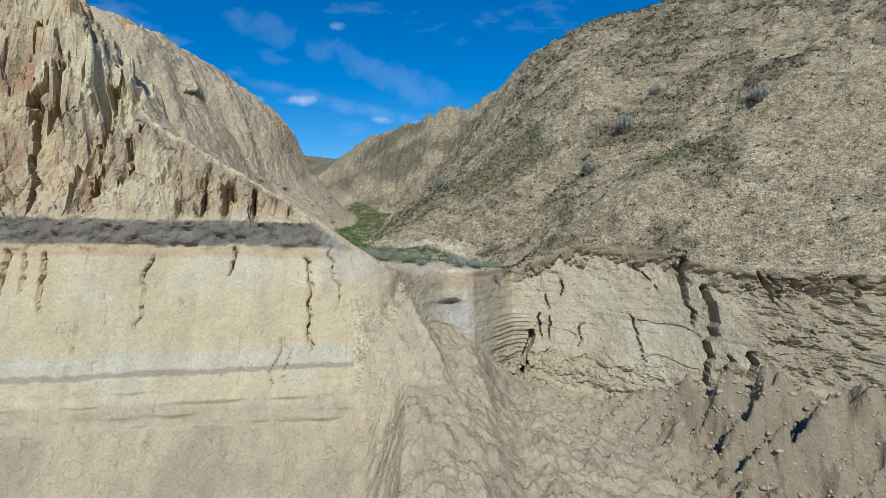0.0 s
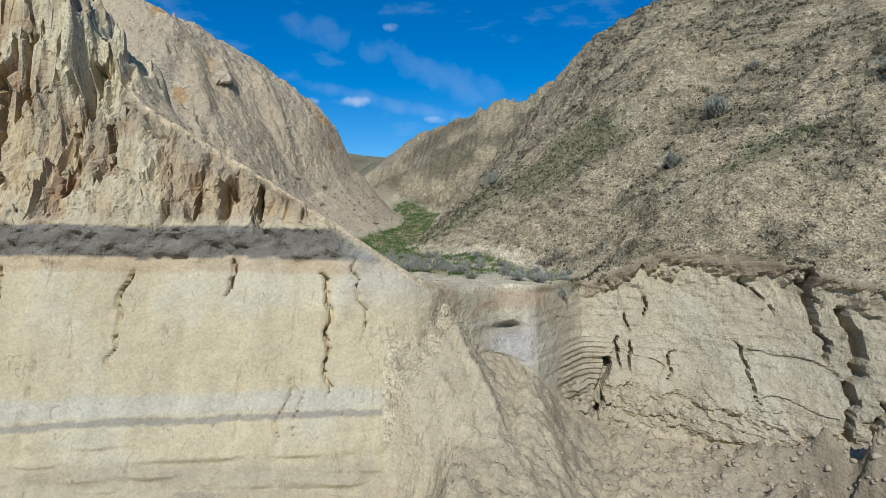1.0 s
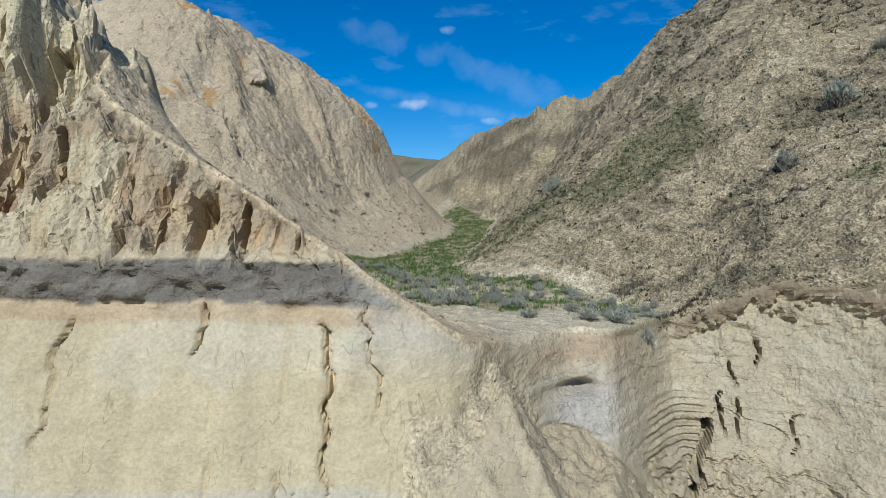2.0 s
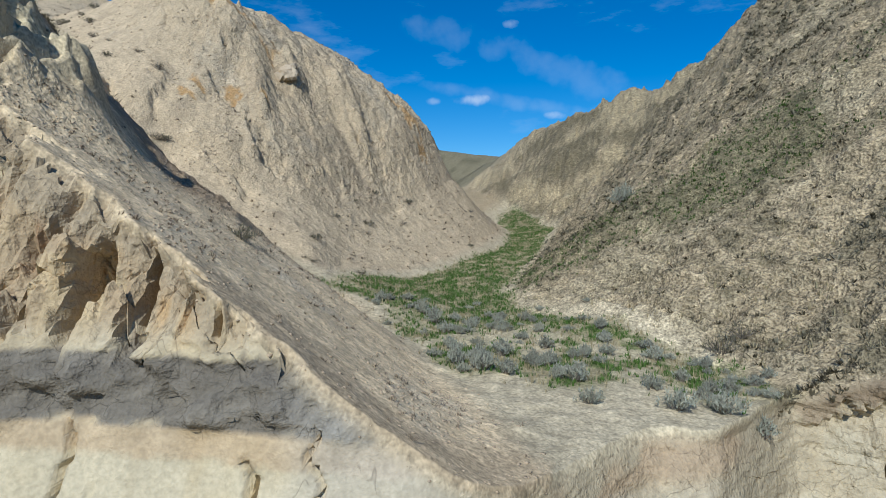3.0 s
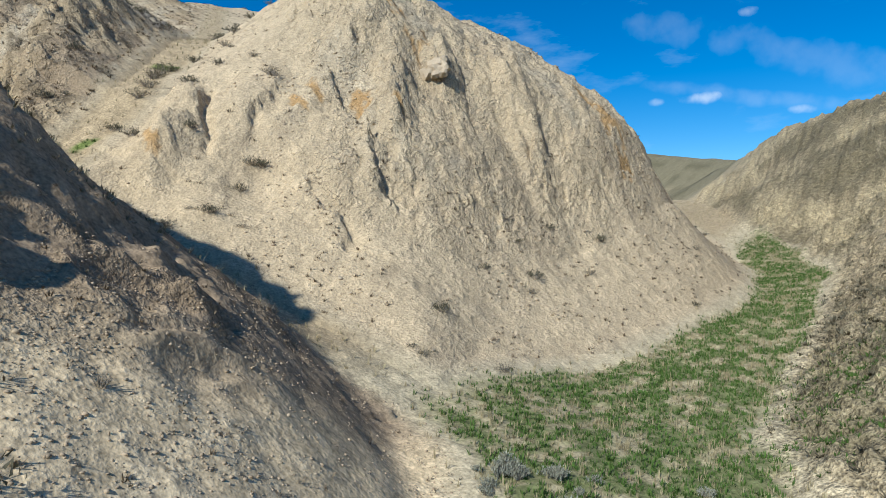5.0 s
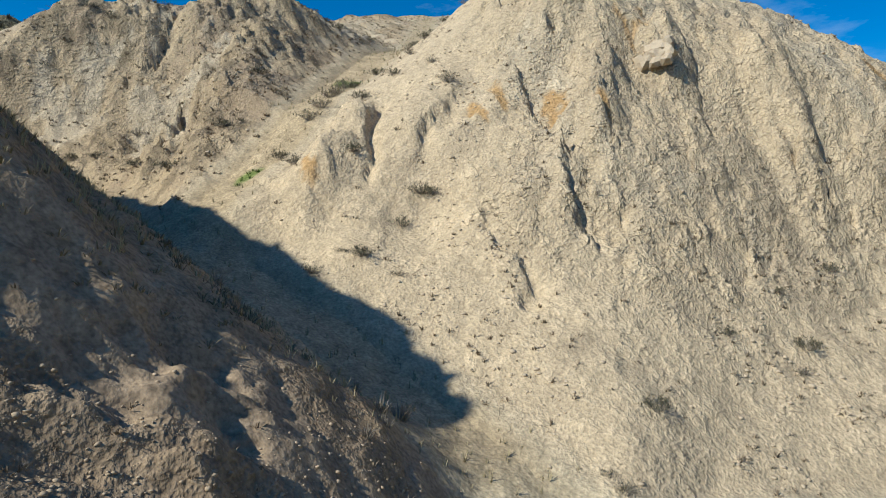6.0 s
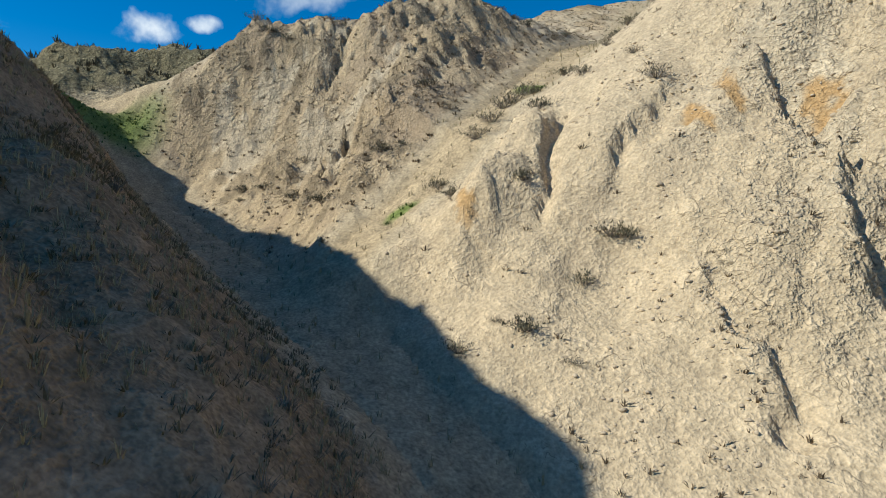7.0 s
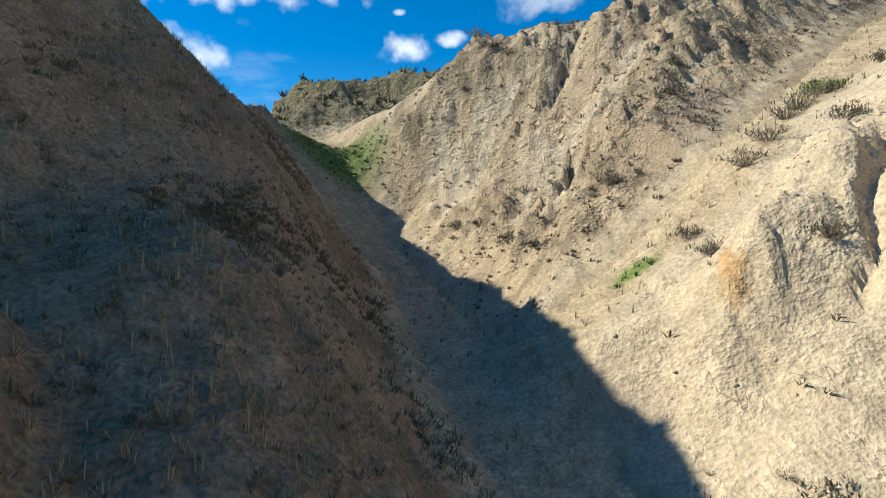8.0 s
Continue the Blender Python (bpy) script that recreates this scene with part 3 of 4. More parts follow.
split_up = np.maximum(split_up, 0.45 * UPPER * step(0.12, 0.03, np.abs(rough2((X + 0.5 * crook) / 0.4, Z / 2.6, 86))) * step(-0.2, 0.2, rough2(X / 0.9, Z / 1.1, 87)))
Z -= 0.15 * split_up
Z += TOWER * (0.35 * slab + 0.22 * flake + 0.45 * ridged(X / 0.8, Y / 1.4, 123, 3) + 0.2 * fractal(X / 0.35, Y / 0.35, 124, 3))
push += WESTFACE * step(-5.0, -5.4, Z) * 0.1 * fractal(X / 0.8, Z / 0.5, 39, 3)
_, big, big_tilt = cells_on(EASTFACE, (X + 0.7 * crook) / 1.35, (Z + 0.8 * crook + 0.1 * X) / 1.25, 114)
_, mid_block, mid_tilt = cells_on(EASTFACE, (X + 0.5 * crook) / 0.48, (Z + 0.4 * crook) / 0.34, 115)
broken = np.maximum(0.18, np.maximum(step(9.9, 10.8, X + 0.5 * warp + crook), step(-4.6, -5.3, Z + crook)))
push += EASTFACE * (0.30 * fractal(X / 2.6, Z / 3.2, 41, 2) + 0.05 * big + 0.10 * big_tilt + 0.03 * rough2(X / 2.0, Z / 0.14, 43))
push += EASTFACE * broken * (0.10 * mid_block + 0.12 * mid_tilt + 0.24 * fractal(X / 0.55, Z / 0.55, 58, 5, 0.62) + 0.18 * ridged(X / 0.9, Z / 0.9, 125, 3))
# ledges of harder layers
ledge = (Z + 0.10 * rough2(X / 2.5, Z / 1.5, 92)) / 0.42
push -= EASTFACE * 0.05 * step(0.45, 0.8, ledge - np.floor(ledge)) * step(-0.2, 0.3, rough2(X / 1.6, Z / 0.9, 93)) * step(9.5, 8, X)
ledge = (Z + 0.05 * rough2(X / 2.5, Z / 1.5, 94)) / 0.16
push -= EASTFACE * 0.12 * step(0.35, 0.7, ledge - np.floor(ledge)) * step(1.9, 2.4, X) * step(4.2, 3.4, X) * step(-5.6, -5.0, Z) * step(-3.4, -4.0, Z)
# turf that hangs over the rim
under_rim = LAND - F + 0.30 * fractal(X / 0.5, Z / 0.5, 59, 4, 0.65)
brow = EASTFACE * step(2.2, 4.0, X) * step(0.55, 0.35, under_rim)
push += EASTFACE * step(2.6, 4.4, X) * (0.22 * step(0.5, 0.62, under_rim) * step(1.5, 0.8, under_rim) - 0.10 * brow * (1 + rough2(X / 0.3, Z / 0.2, 60)))
# open clefts: x at the top, top, bottom, lean, half width, depth
CLEFTS_EAST = [(9.75, -2.1, -5.8, -0.45, 0.13, 0.9), (9.2, -1.0, -3.5, -0.05, 0.11, 0.8), (8.0, -1.35, -2.3, 0.4, 0.05, 0.4), (11.1, -1.2, -2.6, 0.15, 0.07, 0.5), (11.4, -1.6, -2.7, 0.1, 0.05, 0.4), (7.5, -3.4, -5.0, 0.3, 0.045, 0.4), (10.5, -4.2, -6.2, -0.35, 0.13, 0.8), (9.9, -4.4, -5.4, -0.1, 0.07, 0.6),
               (3.75, -4.3, -6.0, -0.5, 0.16, 0.9), (4.1, -3.6, -4.5, 0.02, 0.06, 0.5), (4.55, -3.7, -4.6, -0.05, 0.05, 0.4), (5.2, -2.2, -2.8, 0.05, 0.05, 0.4), (4.6, -2.8, -3.3, 0.0, 0.05, 0.4), (5.9, -3.9, -4.8, -0.3, 0.03, 0.3), (9.0, -1.3, -2.0, 0.35, 0.06, 0.5), (13.4, -1.4, -2.6, 0.1, 0.12, 0.7)]
CLEFTS_WEST = [(-6.42, -0.55, -1.35, 0.02, 0.07, 0.4), (-8.75, -0.8, -3.0, -0.05, 0.06, 0.25), (-12.6, -0.6, -2.9, 0.1, 0.09, 0.3),
          (-12.1, -0.7, -1.8, 0.1, 0.06, 0.25), (-3.45, -0.5, -2.4, 0.25, 0.04, 0.25), (-5.0, -3.3, -4.6, 0.02, 0.035, 0.2), (-4.6, -3.6, -4.5, 0.0, 0.03, 0.2), (-11.15, 5.6, 1.0, 0.3, 0.12, 0.7), (-12.9, 4.2, 0.5, 0.35, 0.12, 0.6), (-10.1, 3.5, 1.4, 0.1, 0.07, 0.4),
          (-11.6, -0.7, -2.4, 0.1, 0.08, 0.35), (-4.2, -0.9, -3.6, 0.3, 0.07, 0.35), (-13.4, -1.2, -3.8, 0.1, 0.08, 0.35)]
slot = 0.8 * split_up * (0.3 + 0.7 * np.maximum(step(-10.8, -11.6, X), step(1.7, 0.9, Z)))
for u, top, low, lean, wide, deep_in in CLEFTS_EAST + CLEFTS_WEST:
    cols = slice(*np.searchsorted(COLS, (u - 1.2, u + 1.2)))
    rows = slice(*np.searchsorted(RUNS, (-0.5, 7.0)))
    x_, z_ = X[rows, cols], Z[rows, cols]
    mid_x = u + lean * (top - z_) / (top - low) + 0.14 * rough2(z_ / 0.7, z_ * 0 + u, 51) + 0.10 * rough2(z_ / 0.25, z_ * 0 + u, 52)
    slot[rows, cols] += FACE[rows, cols] * deep_in * step(wide * 0.85, wide * 0.5, np.abs(x_ - mid_x) / (0.55 + 0.45 * step(low - 0.1, low + 0.8 * (top - low), z_))) * step(low - 0.15, low + 0.2, z_) * step(top + 0.15, top - 0.1, z_)
# the hollow under the lip, with its overhang
push += EASTFACE * 0.7 * np.exp(-(((X - 0.25) / 0.45) ** 2 + ((Z + 2.75) / 0.16) ** 2))
X0 = X
Y = Y + (push + slot) * NEAR * step(7.5, 5.5, SF)
X = X + (0.12 * EASTFACE - 0.28 * WESTFACE) * slot * NEAR
wild = step(5.5, 8.5, X) * step(-0.2, -1.2, SF)
Z += APRON * NEAR * wild * (0.95 * ridged(X / 2.0 + 0.2 * Y, Y / 1.6, 73, 3) + 0.30 * blocky((X + crook) / 0.7, (Y + warp) / 0.6, 74) + 0.22 * fractal(X / 0.4, Y / 0.4, 75, 4, 0.6))
cone = step(-3.2, -1.5, X) * step(6.5, 4.5, X)
Z += APRON * NEAR * (0.20 * fractal(X / 1.3, Y / 1.8, 45, 5, 0.55) + 0.06 * (1 - cone) * ridged(X / 0.8 - 0.25 * Y, Y / 3.0, 46, 3) + 0.06 * lump)
Z += APRON * NEAR * cone * 0.10 * fractal(X / 0.24, Y / 0.24, 119, 4, 0.65)

# ---- stain map of the ground, with shade painted on the bluff's back and gully floor ----
def blend(colour, mask, other):
    return colour + (np.array(other) - colour) * np.clip(mask, 0, 1)[..., None]


blot = fractal(X / 1.6, Y / 1.6, 61, 4)
blot_z = fractal(X / 1.3, Z / 1.3, 62, 4)
streak = fractal(X / 0.35, Z / 3.0, 63, 3)
C = np.zeros(X.shape + (3,)) + np.array((0.40, 0.335, 0.235))
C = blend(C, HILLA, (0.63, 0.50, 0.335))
C = blend(C, HILLA * step(3.6, 2.2, SF + 0.5 * blot) * step(-12, -10, X) * 0.7, (0.37, 0.29, 0.2))
# brown earth behind and west, painted darker to deepen the shade on the backlit side
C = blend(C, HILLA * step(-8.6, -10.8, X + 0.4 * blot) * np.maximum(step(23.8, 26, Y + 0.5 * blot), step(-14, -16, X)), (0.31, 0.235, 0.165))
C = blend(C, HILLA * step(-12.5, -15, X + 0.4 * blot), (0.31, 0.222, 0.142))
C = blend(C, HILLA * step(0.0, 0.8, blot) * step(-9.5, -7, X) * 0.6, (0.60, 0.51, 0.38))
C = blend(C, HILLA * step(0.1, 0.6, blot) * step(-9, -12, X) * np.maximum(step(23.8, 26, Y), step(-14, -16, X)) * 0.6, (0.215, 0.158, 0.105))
C = blend(C, HILLB, (0.485, 0.384, 0.25))
C = blend(C, HILLB * step(0.1, 0.9, fractal(RB / 1.2, DB / 5, 64, 4)) * 0.6, (0.36, 0.285, 0.19))
C = blend(C, HILLB * step(4.0, 6.5, DB) * step(0.1, 0.8, blot) * 0.5, (0.46, 0.39, 0.28))
C = blend(C, HILLD, (0.41, 0.318, 0.20))
C = blend(C, HILLD * step(0.0, 0.6, blot) * 0.7, (0.29, 0.22, 0.145))
C = blend(C, HILLD * step(0.15, 0.6, -coarse + 0.4 * lump) * 0.55, (0.47, 0.40, 0.29))
C = blend(C, HILLD * step(0.35, 0.7, crag + 0.4 * coarse) * 0.6, (0.16, 0.125, 0.08))
C = blend(C, HILLC, (0.385, 0.314, 0.212))
C = blend(C, HILLC * step(0.2, 0.8, blot) * 0.6, (0.42, 0.355, 0.245))
tuft = step(0.0, 0.35, fractal((RC + sway) / 0.7, DC / 0.3, 65, 3))
scrub = step(-0.3, 0.6, fractal(X / 3.0, Y / 3.0, 66, 4) + 0.05 * (DC - 6) + 0.35 * step(5, 0, X) * step(34, 37, Y))
C = blend(C, HILLC * tuft * (0.35 + 0.45 * scrub), (0.17, 0.148, 0.10))
C = blend(C, HILLC * step(0.35, 0.75, scrub + 0.3 * coarse) * 0.45, (0.20, 0.17, 0.115))
C = blend(C, HILLE, (0.20, 0.175, 0.11))
# green: the valley floor, patches on the slope, the gully heads
valley = np.maximum(np.maximum(DB, DC), DA)
GREEN = FLOOR * step(24.6, 26.2, Y + 0.5 * blot) * step(-11.5, -9.5, X) * step(0.4, -0.3, valley + 0.35 * blot) * (1 - 0.75 * step(0.05, 0.4, fractal(X / 1.3, Y / 1.3, 95, 4)) * step(33, 29, Y))
SILT = FLOOR * (1 - GREEN)
C = blend(C, SILT, (0.46, 0.395, 0.285))
C = blend(C, SILT * step(1.5, 3.0, X), (0.30, 0.245, 0.165))
# same silt up the side gully, colour lowered to deepen the bluff's shade there
C = blend(C, SILT * step(-11, -14, X), (0.36, 0.285, 0.19))
GREENC = HILLC * np.maximum(step(1.2, 0.5, np.hypot((X - 3.2) / 4.2, (Y - 36.2) / 2.6) + 0.3 * blot), step(1.2, 0.5, np.hypot((X - 10.3) / 2.6, (Y - 28.3) / 0.9) + 0.3 * blot)) * 0.7
GREENC = np.maximum(GREENC, HILLC * 0.5 * step(7.5, 4.5, DC) * step(44, 40, Y) * step(3, -1, X) * step(34, 36, Y)) * 0.95
GREENG = np.maximum(step(1.3, 0.5, np.hypot((X + 34.8) / 1.4, (Y - 22.6) / 2.2) + 0.2 * blot), step(1.2, 0.5, np.hypot((X + 24.2) / 0.3, (Y - 32.4) / 0.5)))
GREENG = np.maximum(GREENG, step(1.2, 0.5, np.hypot((X + 28.3) / 0.8, (Y - 37.5) / 0.5))) * NEAR
patchy = step(-0.35, 0.35, fractal(X / 0.45, Y / 0.45, 67, 4) + 0.3)
C = blend(C, GREEN * (0.25 + 0.6 * patchy), (0.105, 0.132, 0.048))
C = blend(C, GREENC * 0.8, (0.10, 0.105, 0.055))
C = blend(C, GREENG * 0.85, (0.11, 0.17, 0.035))
# the river cliff
C = blend(C, EASTFACE, (0.40, 0.34, 0.245))
C = blend(C, EASTFACE * step(0.1, 0.7, blot_z) * 0.6, (0.45, 0.40, 0.305))
C = blend(C, EASTFACE * step(0.0, 0.6, np.sin(Z * 17 + 2 * blot_z)) * step(4.2, 2.2, X) * step(1.6, 2.6, X) * 0.5, (0.22, 0.19, 0.14))
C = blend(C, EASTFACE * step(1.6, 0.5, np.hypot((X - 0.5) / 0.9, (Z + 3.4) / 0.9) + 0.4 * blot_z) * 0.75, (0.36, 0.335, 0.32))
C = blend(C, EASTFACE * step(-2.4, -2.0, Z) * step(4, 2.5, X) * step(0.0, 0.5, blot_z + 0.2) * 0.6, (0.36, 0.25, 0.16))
C = blend(C, EASTFACE * step(9.9, 10.8, X + 0.5 * blot_z) * 0.8, (0.315, 0.26, 0.185))
C = blend(C, brow * 0.85, (0.19, 0.14, 0.095))
C = blend(C, APRON, (0.385, 0.318, 0.218))
C = blend(C, CONE, (0.42, 0.352, 0.245))
C = blend(C, CONE * step(0.1, 0.6, fractal((X + 0.5 * Y) / 0.5, (Y - 0.4 * X) / 2.2, 127, 4)) * 0.6, (0.34, 0.285, 0.205))
C = blend(C, APRON * wild, (0.25, 0.203, 0.142))
C = blend(C, APRON * step(0.1, 0.8, blot) * 0.5, (0.26, 0.22, 0.165))
C = blend(C, WESTFACE, (0.45, 0.376, 0.252))
C = blend(C, WESTFACE * step(0.1, 0.9, blot_z) * 0.5, (0.45, 0.41, 0.325))
C = blend(C, WESTFACE * step(0.35, 0.8, streak) * 0.45, (0.39, 0.32, 0.21))
level = Z + 0.02 * (X + 8) - 0.03 * blot_z + 0.03 * fractal(X / 0.25, Z / 0.25, 101, 3)
def layer(z, half, edge=0.03):
    return step(half + edge, half, np.abs(level - z))
C = blend(C, WESTFACE * layer(-4.1 + 0.028 * (X + 8), 0.06) * 0.8, (0.25, 0.225, 0.19))
C = blend(C, WESTFACE * layer(-3.75 + 0.028 * (X + 8), 0.16, 0.12) * 0.5, (0.42, 0.40, 0.36))
C = blend(C, WESTFACE * step(-4.75, -5.1, level), (0.37, 0.31, 0.22))
C = blend(C, WESTFACE * layer(-0.62, 0.14, 0.06) * 0.6, (0.40, 0.29, 0.185))
C = blend(C, UPPER, (0.36, 0.275, 0.18))
panel = blocky((X + 1.2 * crook) / 0.8, (Z + 1.5 * warp + crook) / 1.5, 68) + 0.5 * fractal(X / 0.3, Z / 0.8, 69, 3)
C = blend(C, UPPER * step(-0.2, 0.3, panel), (0.45, 0.35, 0.22))
C = blend(C, UPPER * step(0.5, 0.8, panel), (0.48, 0.405, 0.28))
C = blend(C, UPPER * step(-0.65, -0.95, panel) * 0.7, (0.33, 0.20, 0.115))
C = blend(C, UPPER * step(0.35, 0.7, fractal(X / 0.22, Z / 2.6, 126, 3)) * step(0.0, 0.4, blot_z) * 0.7, (0.43, 0.27, 0.12))
C = blend(C, UPPER * step(0.5, 0.8, streak) * 0.5, (0.26, 0.215, 0.155))
C = blend(C, UPPER * step(2.8, 3.6, Z + 0.4 * blot_z) * step(-12.3, -11.4, X + 0.3 * blot_z) * step(-9.6, -10.6, X), (0.52, 0.45, 0.31))
C = blend(C, UPPER * step(0.9, 0.35, Z + 0.15 * blot_z) * 0.7, (0.36, 0.31, 0.24))
C = blend(C, UPPER * step(0.8, 0.5, LAND - F + 0.2 * blot_z) * step(-11.5, -10, X), (0.335, 0.27, 0.19))
COAL = WESTFACE * step(-0.46, -0.42, level) * step(0.34, 0.28, level)
C = blend(C, COAL * 0.92, (0.125, 0.112, 0.10))
C = blend(C, COAL * step(0.0, 0.5, fractal(X / 1.2, Z / 0.12, 70, 3)) * 0.6, (0.21, 0.188, 0.16))
C = blend(C, WESTFACE * step(-4.2, -3.2, X) * step(0.3, -0.2, Z) * step(-2.0, -1.0, Z) * 0.5, (0.40, 0.38, 0.35))
# rust stains on the clay
for u, v, w, r in ((-20.3, 38.9, 0.5, 0.25), (-20.1, 38.2, 0.6, 0.25), (-21.8, 42.6, 0.8, 0.4), (-19.3, 40.2, 0.6, 0.5), (-21.9, 33.4, 0.3, 0.22), (-13.8, 51.5, 1.6, 1.0), (-21.5, 43.6, 2.6, 0.7), (-17.6, 40.6, 0.4, 0.3)):
    C = blend(C, step(0.85, 0.5, np.hypot((X - u) / w, (Y - v) / r) + 0.5 * lump + 0.3 * crag) * 0.8, (0.42, 0.25, 0.095))
# far country
crags = fractal(X / 5, Z / 2.5, 88, 4)
C = blend(C, HILLC * step(60, 68, Y) * step(0.0, 0.5, crags) * 0.8, (0.42, 0.345, 0.225))
C = blend(C, HILLC * step(56, 64, Y) * step(0.3, -0.3, crags) * 0.85, (0.19, 0.16, 0.105))
C = blend(C, step(84, 110, FAR) * step(0, 30, Y), (0.20, 0.175, 0.115))
C = blend(C, step(84, 110, FAR) * step(0.1, 0.8, fractal(X / 12, Y / 12, 72, 5)) * 0.6, (0.34, 0.28, 0.18))
C = blend(C, step(84, 110, FAR) * step(0.2, 0.6, fractal(X / 4, Y / 4, 99, 4)) * 0.6, (0.10, 0.09, 0.055))
C = np.clip(C * (1 + 0.06 * lump[..., None]) * (1 + np.array((0.015, 0.0, -0.075)) * (1 - np.maximum(HILLB, HILLD))[..., None]), 0.02, 0.8)


def mid_of(f):
    return 0.25 * (f[:-1, :-1] + f[1:, :-1] + f[:-1, 1:] + f[1:, 1:])


# how coarse the surface is: smooth silt below, broken clay above
COARSE = 0.3 + 0.7 * np.maximum.reduce([FACE, 0.8 * APRON, 0.9 * HILLC, 0.9 * HILLE, HILLB * (0.4 + 0.6 * step(3.2, 5.5, DB + 1.2 * coarse)), HILLD * step(0.5, 2.5, DD + coarse), HILLA * (0.1 + 0.9 * step(-0.1, 0.5, blot) * step(-9, -11.5, X))])
COARSE = COARSE * (1 - 0.45 * WESTFACE * (1 - UPPER) * (1 - COAL))


keep_flat = (mid_of(UPPER) > 0.4) | ((mid_of(EASTFACE) > 0.4) & (mid_of(X) > 1.2))


def sheet(name, keep, material, flat_shaded=False):
    """A mesh object out of the grid cells that keep marks."""
    rows, cols = X.shape
    index = np.arange(rows * cols).reshape(rows, cols)
    quad = np.stack([index[:-1, :-1], index[:-1, 1:], index[1:, 1:], index[1:, :-1]], -1)[keep]
    used, flat = np.unique(quad, return_inverse=True)
    me = bpy.data.meshes.new(name)
    me.vertices.add(len(used))
    me.vertices.foreach_set("co", np.stack([X.ravel()[used], Y.ravel()[used], Z.ravel()[used]], -1).astype(np.float32).ravel())
    me.loops.add(flat.size)
    me.loops.foreach_set("vertex_index", flat.ravel().astype(np.int32))
    me.polygons.add(len(quad))
    me.polygons.foreach_set("loop_start", np.arange(0, flat.size, 4, dtype=np.int32))
    me.polygons.foreach_set("use_smooth", ~(keep_flat[keep] if flat_shaded else np.zeros(len(quad), bool)))
    me.update(calc_edges=True)
    tint = np.concatenate([C.reshape(-1, 3)[used], COARSE.reshape(-1, 1)[used]], 1).astype(np.float32)
    me.attributes.new("stain", "FLOAT_COLOR", "POINT").data.foreach_set("color", tint.ravel())
    me.materials.append(material)
    return new(name, me)


mid = mid_of
near = mid(FAR) < 75
cliff = (mid(SF) > -14) & near & ((mid(SF) < 0.15) | (mid(FACE) > 0.5))
bluff = ~cliff & near & (mid(DA) > 0.0) & (mid(Y) > 10)
spur = ~cliff & near & (mid(DB) > 0)
east = ~cliff & near & (mid(DC) > 0) & (mid(S) > 0)
west = ~cliff & near & (mid(DD) > 0)
mesa = ~cliff & near & ~bluff & (mid(DE) > 0)
ground = ~(cliff | bluff | spur | east | west | mesa)
tagged(sheet("ground", ground, LOOSE), "dry valley floor with patchy green grass and pale silt", "ground", kind="structure")
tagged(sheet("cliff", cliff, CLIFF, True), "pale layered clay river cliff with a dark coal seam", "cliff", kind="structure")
tagged(sheet("bluff", bluff, LOOSE), "loose brown earth slope behind the clay cliff, shade painted into its back", "slope", kind="structure")
tagged(sheet("hill", spur, CLAY), "bare pale clay hill with rust stains and loose talus", "hill", kind="structure")
tagged(sheet("hill", east, SOIL), "dry hillside dotted with sagebrush and grass tufts", "hill", kind="structure")
tagged(sheet("hill", west, CLAY), "eroded clay hill with knobs and dry shrubs", "hill", kind="structure")
tagged(sheet("hill", mesa, SOIL), "dark grassy mesa closing the head of the gully", "hill", kind="structure")

# ---- plants and stones ----
RNG = np.random.default_rng(11)


def raw_mesh(name, points, triangles, material):
    """A mesh from arrays of points and triangles."""
    me = bpy.data.meshes.new(name)
    me.vertices.add(len(points))
    me.vertices.foreach_set("co", np.asarray(points, np.float32).ravel())
    me.loops.add(triangles.size)
    me.loops.foreach_set("vertex_index", triangles.ravel().astype(np.int32))
    me.polygons.add(len(triangles))
    me.polygons.foreach_set("loop_start", np.arange(0, triangles.size, 3, dtype=np.int32))
    me.update(calc_edges=True)
    me.materials.append(material)
    return me


def part(name, me, parent, label=""):
    ob = new(name, me)
    ob.parent = parent
    return tagged(ob, label)


def ground_at(x, y):
    """The finished ground's height at a place."""
    c = min(max(int(np.searchsorted(COLS, x)), 1), len(COLS) - 1)
    column = Y[:, c]
    start = int(np.searchsorted(RUNS, 0.5))
    r = start + min(int(np.searchsorted(np.maximum.accumulate(column[start:]), y)), len(column) - start - 1)
    return float(Z[r, c])


def scatter(mask, count):
    """Random places on the ground, thick where the mask is high."""
    area = np.abs((X[:-1, 1:] - X[:-1, :-1]) * (Y[1:, :-1] - Y[:-1, :-1]))
    weight = np.clip(mid(mask), 0, None) * area * near
    pick = np.searchsorted(np.cumsum(weight.ravel()), RNG.uniform(0, weight.sum(), count))
    r, c = np.unravel_index(np.minimum(pick, weight.size - 1), weight.shape)
    u, v = RNG.uniform(0, 1, (2, count))
    return np.stack([(f[r, c] * (1 - u) + f[r, c + 1] * u) * (1 - v) + (f[r + 1, c] * (1 - u) + f[r + 1, c + 1] * u) * v for f in (X, Y, Z)], -1)


